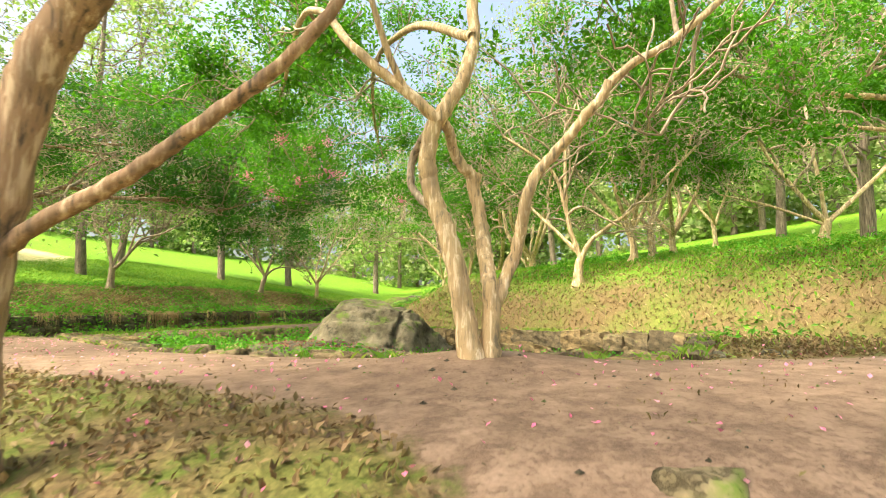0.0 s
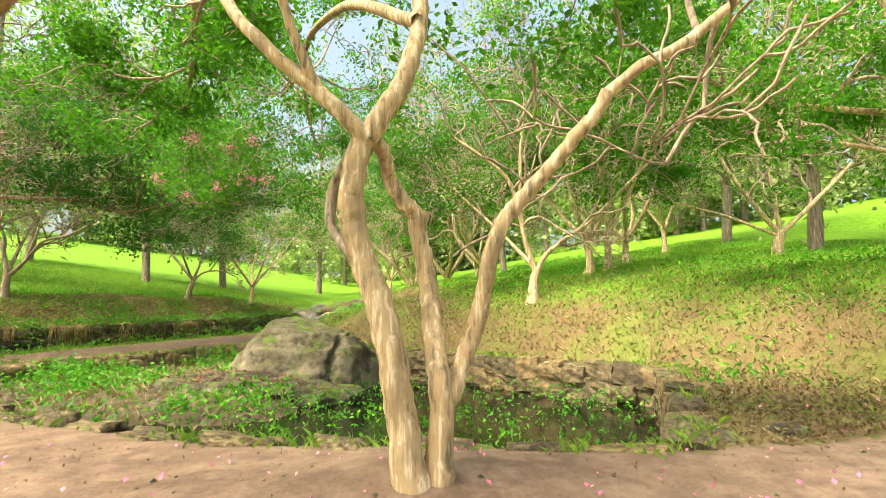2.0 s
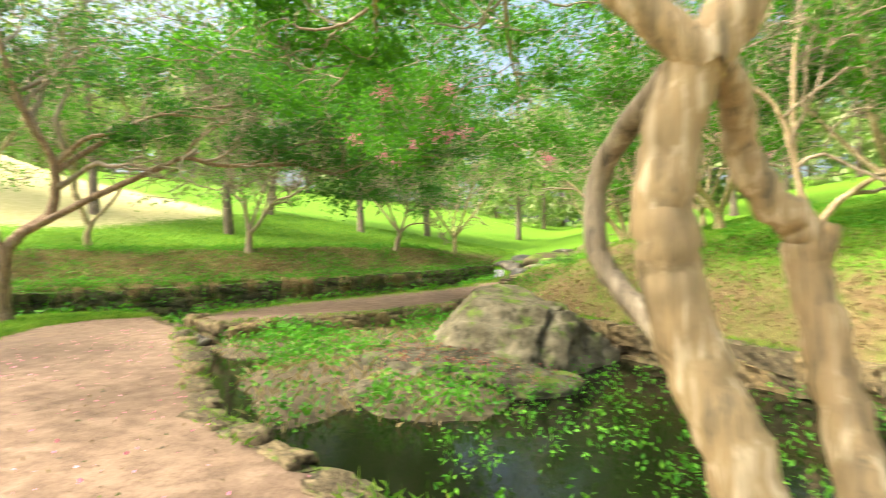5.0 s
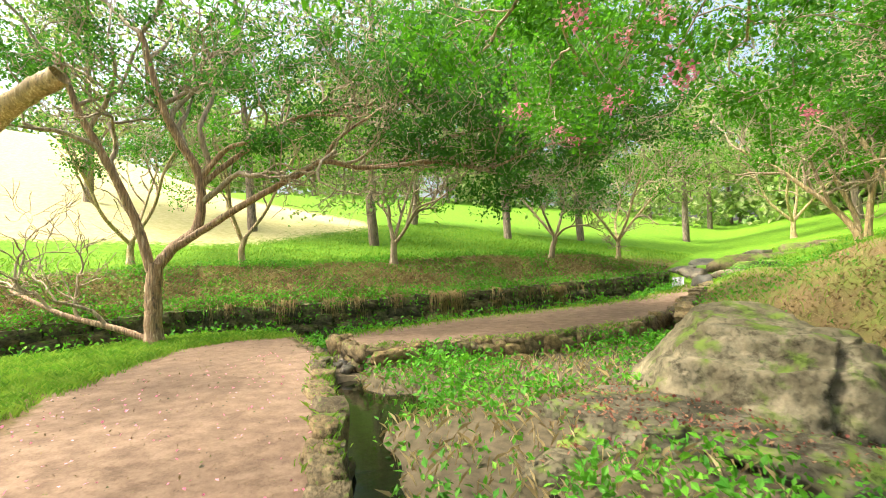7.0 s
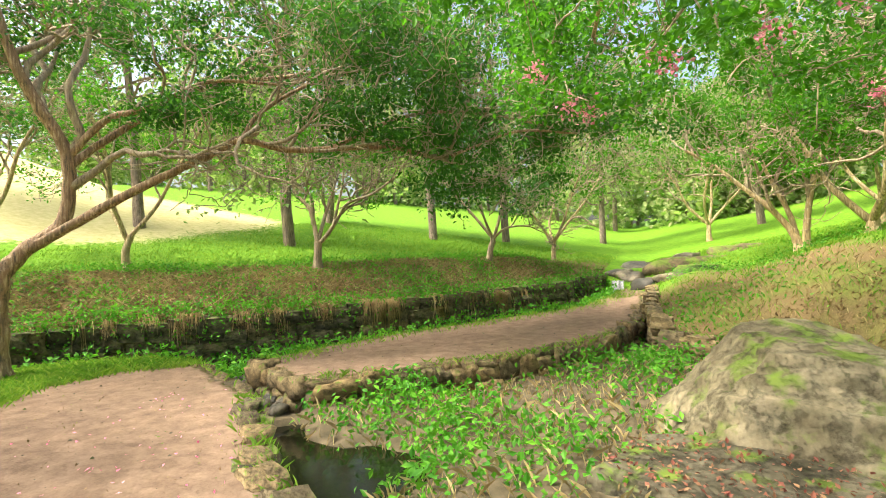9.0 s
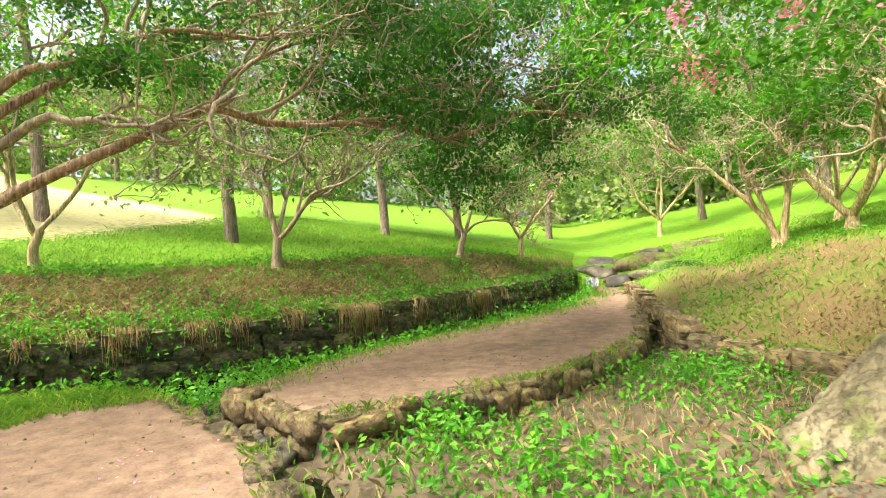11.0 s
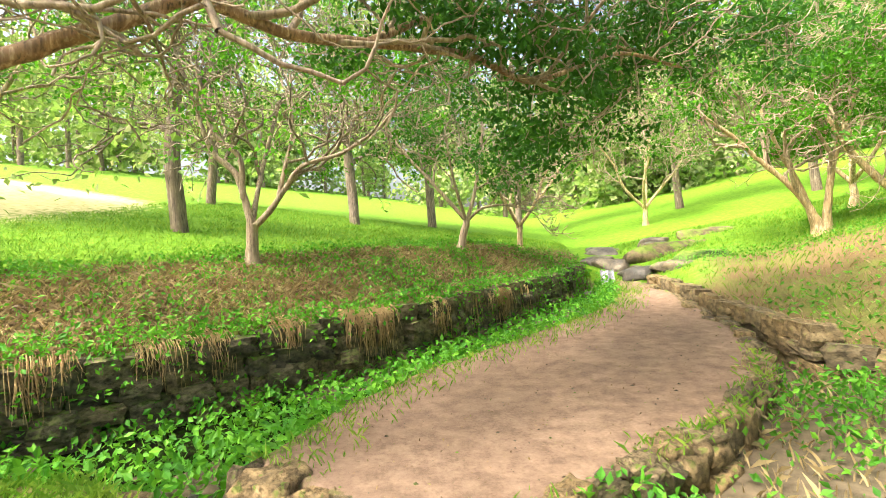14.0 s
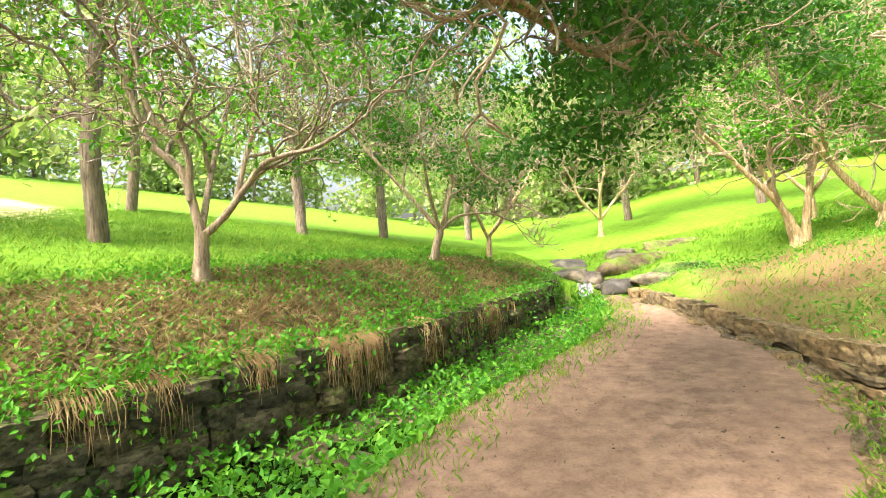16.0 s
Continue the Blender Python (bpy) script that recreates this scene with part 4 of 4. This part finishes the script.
def pine(x, y, seed, tall=11.0, r=0.2, lean=0.06):
    g = np.random.default_rng(seed)
    a = g.uniform(0, 6.28)
    tops = [(math.cos(a) * lean * h + g.normal(0, 0.05), math.sin(a) * lean * h + g.normal(0, 0.05), h) for h in (-0.2, 1.5, 3.5, 5.5, 8.0, tall)]
    root = tagged(new("tall_tree"), "tall park tree with straight brown trunk on the lawn", "tree", "tall trees on the lawn")
    root.location = foot(x, y)
    t, w, an = Tubes(), Tubes(), []
    line = smooth_line(tops, 4)
    rad = np.linspace(r, r * 0.35, len(line))
    t.add(line, rad, 10, 0.06, g)
    for i in range(5, len(line)):
        for _ in range(2):
            b = g.uniform(0, 6.28)
            grow(w, line[i], (math.cos(b), math.sin(b), 0.35), g.uniform(1.4, 2.4), rad[i] * 0.35, 2, 4, g, 0.2, an)
    part("trunk", t.mesh("trunk", PINE), root)
    tagged(part("branchwork", w.mesh("branchwork", PINE), root), kind="stuff")
    a = np.concatenate(an)
    v, f = leaves(a[g.integers(0, len(a), 5200)], 0.20, 0.3, g=g)
    part("crown", mesh_of("crown", v, f, LEAF_HAZE, False), root)


for i, (x, y) in enumerate([(-12.3, 17.2), (-10.6, 23.4), (-8.6, 26.5), (-17.5, 16.5), (-16.0, 24.5), (9.9, 13.6), (11.2, 19.5), (4.5, 27.0), (1.2, 31.0), (14.0, 12.0), (-22.0, 13.0), (-5.5, 33.0)]):
    pine(x, y, 60 + i, 10 + 0.3 * i, 0.17)

# ---- far woods ----
g2 = np.random.default_rng(90)
tb, pts = Tubes(), []
for i in range(150):
    a = math.radians(g2.uniform(-115, 115))
    r = g2.uniform(34, 62) + 16 * float(ease((-math.degrees(a) + 5) / 20))
    x, y = -3 + r * math.sin(a), 8 + r * math.cos(a)
    z = float(height(x, y))
    h = g2.uniform(7, 13)
    tb.add([(x, y, z - 0.3), (x + g2.normal(0, 0.2), y, z + h * 0.5), (x + g2.normal(0, 0.3), y, z + h)], [0.22, 0.16, 0.06], 6, 0.05, g2)
    for _ in range(20):
        c = np.array((x, y, z + h * g2.uniform(0.03, 1.0))) + g2.normal(0, 1, 3) * (1.9, 1.9, 0.6)
        pts.append(c + g2.normal(0, 1, (60, 3)) * (0.8, 0.8, 0.55))
woods = tagged(new("far_woods"), "sunlit woodland on the slopes beyond the lawn", "woods", kind="stuff")
part("trunks", tb.mesh("trunks", PINE), woods)
# paled leaves: the glare and haze of distance are in their colour
v, f = leaves(np.concatenate(pts), 0.55, 0.05, 0.2, 0.4, g=g2)
part("foliage", mesh_of("foliage", v, f, LEAF_HAZE, False), woods)


# ---- ground cover ----
def scatter(n, x0, x1, y0, y1, keep, seed):
    g = np.random.default_rng(seed)
    x, y = g.uniform(x0, x1, n), g.uniform(y0, y1, n)
    k = keep(x, y, g)
    x, y = x[k], y[k]
    return np.stack([x, y, height(x, y)], 1), g


def clump(x, y, s, k):
    return 0.5 + 0.5 * bumps(x, y, s, k)


def on_path(x, y, pad=0.0):
    return inside(PATH_ONE, x, y) | inside(PATH_TWO, x, y)


def dry(x, y):
    return ~inside(POND, x, y) & ~inside(CHANNEL, x, y) & ~inside(GAP, x, y)


def stuff(name, label, category, mats, v, f):
    return tagged(new(name, mesh_of(name, v, f, mats, False)), label, category, kind="stuff")


P, g = scatter(80000, -16, -3, 8, 26, lambda x, y, g: inside(BANK_SIDE, x, y) & (g.random(len(x)) < (0.25 + 0.75 * clump(x, y, 1.7, 8)) * np.clip(0.25 + away(BANK, x, y) / 3.5, 0, 1)), 101)
stuff("bank_grass", "thin green grass on the stream bank", "grass", GRASS, *blades(P, 0.08, 0.6, 0.0045, g))
P, g = scatter(100000, -13, -4, 7, 21, lambda x, y, g: inside(BANK_SIDE, x, y) & (away(BANK, x, y) < 2.6) & (g.random(len(x)) < clump(x, y, 2.3, 9) ** 1.5), 102)
P[:, 2] += 0.05
B, g = scatter(80000, -13, -4, 7, 21, lambda x, y, g: inside(BANK_SIDE, x, y) & (away(BANK, x, y) < 2.2), 122)
B[:, 2] += 0.015
stuff("bank_litter", "dry leaves and straw scattered on the bank", "leaves", LITTER, *leaves(B, 0.075, 0.02, 0.0, 0.20, 1.2, g))
P[:, 2] += 0.10 * g.random(len(P)) * clump(P[:, 0], P[:, 1], 2.3, 9)
Q, gq = scatter(130000, -13, -4, 7, 21, lambda x, y, g: inside(BANK_SIDE, x, y) & (away(BANK, x, y) < 1.9) & (g.random(len(x)) < 1 - clump(x, y, 2.3, 9)), 123)
stuff("bank_straw", "dry straw and dead stems on the bank", "grass", STRAW, *blades(Q, 0.08, 1.2, 0.004, gq))
stuff("bank_weeds", "low leafy weeds creeping over the bank", "weeds", HERB, *leaves(P, 0.058, 0.04, 0.0, 0.33, 0.8, g))
P, g = scatter(170000, -3, 12, 5, 24, lambda x, y, g: dry(x, y) & ~on_path(x, y) & ~inside(BANK_SIDE, x, y) & (g.random(len(x)) > 0.8 * np.exp(-(((x + 0.9) / 1.9) ** 2 + ((y - 16.5) / 4.2) ** 2))) & (g.random(len(x)) < clump(x, y, 1.4, 10) * np.clip(0.15 + (0.707 * x + 0.707 * y - 7.85) / 3.0, 0.1, 1)), 103)
stuff("hill_grass", "green and straw coloured grass on the slope behind the pond", "grass", GRASS, *blades(P, 0.085, 0.55, 0.0045, g))
P, g = scatter(22000, -3, 9, 5, 16, lambda x, y, g: dry(x, y) & ~on_path(x, y) & ~inside(BANK_SIDE, x, y) & (g.random(len(x)) < np.clip(1.1 - np.abs(0.707 * x + 0.707 * y - 8.6) / 2.2, 0, 1)), 104)
stuff("dry_grass", "dry straw grass along the pond wall", "grass", STRAW, *blades(P, 0.065, 0.9, 0.004, g))
P, g = scatter(60000, -9, 0, 6, 21, lambda x, y, g: dry(x, y) & (away(P2_LEFT, x, y) < 0.5 * g.random(len(x)) + 0.12) & ~inside(BANK_SIDE, x, y), 105)
stuff("verge_grass", "grass verge along the earth walk", "grass", GRASS, *blades(P, 0.07, 0.7, 0.004, g))
P, g = scatter(70000, -12, -3.6, 7, 20, lambda x, y, g: inside(CHANNEL, x, y) & (away(BANK, x, y) > 0.12) & (g.random(len(x)) < 0.35 + clump(x, y, 1.9, 12)), 106)
P[:, 2] += 0.02 + 0.26 * g.random(len(P)) * clump(P[:, 0], P[:, 1], 2.3, 3)
stuff("stream_weeds", "lush bright green weeds filling the stream bed", "weeds", HERB, *leaves(P, 0.085, 0.05, 0.1, 0.30, 0.7, g))
P, g = scatter(120000, -6, 3.3, 4.3, 14.5, lambda x, y, g: inside(POND, x, y) & (height(x, y) > -0.40) & (g.random(len(x)) < 0.06 + 0.95 * clump(x, y, 1.7, 13) ** 3), 107)
P[:, 2] += 0.02 + 0.30 * g.random(len(P)) * clump(P[:, 0], P[:, 1], 1.7, 13)
stuff("marsh_weeds", "green marsh weeds on the muddy pond island", "weeds", HERB, *leaves(P, 0.075, 0.05, 0.0, 0.28, 0.7, g))
P, g = scatter(8000, -6, 3.3, 4.3, 13.5, lambda x, y, g: inside(POND, x, y) & (height(x, y) > -0.42), 109)
stuff("marsh_grass", "dry and green sedge on the pond mud", "grass", STRAW, *blades(P, 0.12, 0.9, 0.005, g))
P, g = scatter(300, -1.2, 3.2, 4.6, 9.5, lambda x, y, g: inside(POND, x, y) & (height(x, y) < -0.40), 110)
P[:, 2] = -0.35
P = np.repeat(P, 9, 0) + g.normal(0, 1, (len(P) * 9, 3)) * (0.05, 0.05, 0.0) + g.random((len(P) * 9, 1)) * (0, 0, 0.20)
stuff("water_plants", "slender leafy plants rising from the pond water", "weeds", HERB, *leaves(P, 0.055, 0.02, 0.0, 0.26, 0.7, g))
P, g = scatter(70000, -6, 4, 0.5, 5.6, lambda x, y, g: dry(x, y) & ~inside(PATH_ONE, x, y) & (g.random(len(x)) < 0.8), 111)
P[:, 2] += 0.012
stuff("fallen_leaves", "brown and green fallen leaves on the slope", "leaves", LITTER, *leaves(P, 0.042, 0.012, 0.0, 0.26, 1.6, g))
P, g = scatter(70000, -3, 9, 4, 13, lambda x, y, g: dry(x, y) & ~inside(BANK_SIDE, x, y) & (g.random(len(x)) < np.where(on_path(x, y), 0.10, 0.8) * np.clip(1.3 - np.abs(0.707 * x + 0.707 * y - 8.0) / 3, 0, 1)), 112)
P[:, 2] += 0.012
stuff("fallen_leaves", "dry fallen leaves beside the pond wall", "leaves", LITTER, *leaves(P, 0.05, 0.016, 0.0, 0.26, 1.2, g))
P, g = scatter(60000, -2.5, 11, 6, 22, lambda x, y, g: dry(x, y) & ~on_path(x, y) & ~inside(BANK_SIDE, x, y) & (g.random(len(x)) < clump(x, y, 1.1, 17) ** 3), 141)
P[:, 2] += 0.03 + 0.12 * g.random(len(P)) * clump(P[:, 0], P[:, 1], 1.1, 17)
stuff("hill_weeds", "patches of leafy green weeds and ferns on the slope", "weeds", HERB, *leaves(P, 0.075, 0.05, 0.1, 0.24, 0.7, g))
P, g = scatter(9000, -9, 5, 1, 17, lambda x, y, g: dry(x, y) & on_path(x, y), 113)
P[:, 2] += 0.006
stuff("walk_litter", "scattered leaf scraps and twigs on the earth walk", "leaves", LITTER, *leaves(P, 0.026, 0.004, 0.0, 0.22, 4.0, g))
P, g = scatter(2000, -7, 4, 0.8, 9, lambda x, y, g: dry(x, y), 114)
P[:, 2] += 0.012
stuff("fallen_petals", "pink crape myrtle petals fallen on the earth", "petals", PETAL, *leaves(P, 0.026, 0.006, 0.0, 0.4, 3.0, g))

P, g = scatter(7000, -9, 5, 0.8, 17, lambda x, y, g: dry(x, y) & on_path(x, y) & (g.random(len(x)) < 0.3 + 0.7 * clump(x, y, 3.1, 7)), 131)
r = (0.004 + 0.016 * g.random(len(P)) ** 4)[:, None]
octa = np.array([(1, 0, 0), (0, 1, 0), (-1, 0, 0), (0, -1, 0), (0, 0, 0.7), (0, 0, -0.7)])
V = (P[:, None, :] + octa[None] * r[:, None, :] * g.uniform(0.7, 1.3, (len(P), 6, 1))).reshape(-1, 3)
F = (np.arange(len(P))[:, None, None] * 6 + np.array([(0, 1, 4), (1, 2, 4), (2, 3, 4), (3, 0, 4), (1, 0, 5), (2, 1, 5), (3, 2, 5), (0, 3, 5)])[None]).reshape(-1, 3)
stuff("pebbles", "small pebbles pressed into the earth walk", "pebbles", BOULDER, V, F)
P, g = scatter(26000, -10.6, -6.5, 4.5, 10.6, lambda x, y, g: ~inside(POND, x, y) & ~inside(GAP, x, y) & ~inside(PATH_TWO, x, y) & ~inside(BANK_SIDE, x, y) & (~inside(PATH_ONE, x, y) | (away(WALK_LEFT, x, y) < 0.25 * g.random(len(x)))), 151)
stuff("verge_weeds", "grassy verge between the walk and the stream", "grass", GRASS, *blades(P, 0.09, 0.8, 0.005, g))
rock_tops = []
for ob in [o for o in scene.objects if o.name.startswith("flat_rock")]:
    m = ob.matrix_world
    rock_tops += [m @ v.co for v in ob.data.vertices if (m.to_3x3() @ v.normal).z > 0.75]
g = np.random.default_rng(117)
R = np.array(rock_tops)[g.integers(0, len(rock_tops), 1100)] + (0, 0, 0.012)
stuff("rock_litter", "reddish fallen leaves lying on the pond rocks", "leaves", leaf_material("red_litter", [(0.0, (0.14, 0.04, 0.03)), (0.5, (0.28, 0.09, 0.065)), (1.0, (0.30, 0.19, 0.10))], 0.1, (0.4, 0.15, 0.1)), *leaves(R, 0.042, 0.012, 0.0, 0.3, 2.0, g))
W = np.array([(*(along(BANK, v)[0] + g.normal(0, 0.13, 2)), z) for v, z in zip(g.uniform(0, 24, 36000), g.uniform(-0.3, 0.68, 36000)) if clump(*along(BANK, v)[0], 2.9, 6) + 1.0 * z > 0.66])
stuff("wall_weeds", "green weeds rooted in the joints of the stream wall", "weeds", HERB, *leaves(W, 0.07, 0.06, 0.5, 0.28, 0.5, g))
E = [(KERB[1:], 0.02), (P2_RIGHT, 0.04), (WALL[2:], 0.06), (WALK_LEFT, 0.03)]
W = np.array([(*(along(l, v * along(l, 0)[2] * 0.999)[0] + g.normal(0, 0.07, 2)), z) for l, z in E for v in g.random(1500) if clump(*along(l, v * along(l, 0)[2] * 0.999)[0], 3.3, 2) > 0.45])
stuff("edge_grass", "tufts of grass and weeds growing between the kerb stones", "grass", GRASS, *blades(W, 0.075, 0.8, 0.004, g))

# hanging roots and straw on the stream wall
rt = Tubes()
for _ in range(34):
    s0 = 3.5 + 9.0 * g2.random()
    n_str = int(g2.integers(14, 50))
    drop = g2.uniform(0.16, 0.55)
    for _k in range(n_str):
        c, d, _t = along(BANK, s0 + g2.normal(0, 0.07))
        side = np.array((d[1], -d[0])) * (-1 if inside(BANK_SIDE, c[0] + d[1] * 0.1, c[1] - d[0] * 0.1) else 1)
        back = c - side * g2.uniform(0.0, 0.14)
        a = np.array((*back, float(height(back[0], back[1])) + 0.02))
        e = np.array((*(c + side * g2.uniform(0.14, 0.24)), 0.38 + 0.1 * g2.random()))
        l = drop * g2.uniform(0.4, 1.2)
        tail = e + np.array((*g2.normal(0, 0.035, 2), -l))
        rt.add([a, (a + e) / 2 + (0, 0, 0.05), e, (e + tail) / 2 + (*g2.normal(0, 0.015, 2), 0), tail], [0.003, 0.0036, 0.0036, 0.003, 0.002], 3, 0.0, g2)
tagged(new("hanging_roots", rt.mesh("hanging_roots", ROOT)), "dry straw and roots hanging over the stone wall", "roots", kind="stuff")

# ---- stone walls and kerbs ----
pond_wall = tagged(new("wall_pond"), "dry stone retaining wall along the pond", "wall", kind="structure")
stone_row(pond_wall, WALL[2:8], -0.50, 3, 0.185, 0.34, 0.26, WALL_STONES, 1, -0.07)
stone_row(pond_wall, WALL[7:], -0.50, 3, 0.185, 0.34, 0.26, WALL_STONES, 2, -0.07)
stone_row(pond_wall, WALL[:3], -0.30, 3, 0.175, 0.34, 0.24, WALL_STONES, 3, -0.07)
bank_wall = tagged(new("wall_stream"), "dark dry stone wall of the stream bank", "wall", kind="structure")
stone_row(bank_wall, BANK[:11], -0.44, 4, 0.205, 0.30, 0.28, DARK_STONES, 4, 0.03, 0.02)
kerb = tagged(new("kerb_pond"), "row of rough kerb stones between walk and pond", "kerb", kind="structure")
stone_row(kerb, KERB[1:], -0.42, 2, 0.21, 0.42, 0.24, DARK_STONES, 5, 0.0)
stone_row(kerb, KERB[1:], -0.065, 1, 0.13, 0.34, 0.19, ROUND_STONES, 6, 0.0, 0.16)
walk_edge = tagged(new("kerb_walk"), "rough stone edge that holds up the earth walk", "kerb", kind="structure")
stone_row(walk_edge, P2_RIGHT, -0.40, 2, 0.20, 0.31, 0.24, ROUND_STONES, 7, 0.0)
stone_row(walk_edge, P2_RIGHT, -0.07, 1, 0.13, 0.27, 0.18, ROUND_STONES, 8, 0.0, 0.22)
stone_row(walk_edge, np.array([(-7.5, 10.45), (-6.02, 9.66)]), -0.38, 2, 0.20, 0.24, 0.26, ROUND_STONES, 9, 0.0)
stone_row(walk_edge, np.array([(-6.2, 8.95), (-8.2, 10.15)]), -0.38, 2, 0.19, 0.27, 0.26, ROUND_STONES, 10, 0.0)
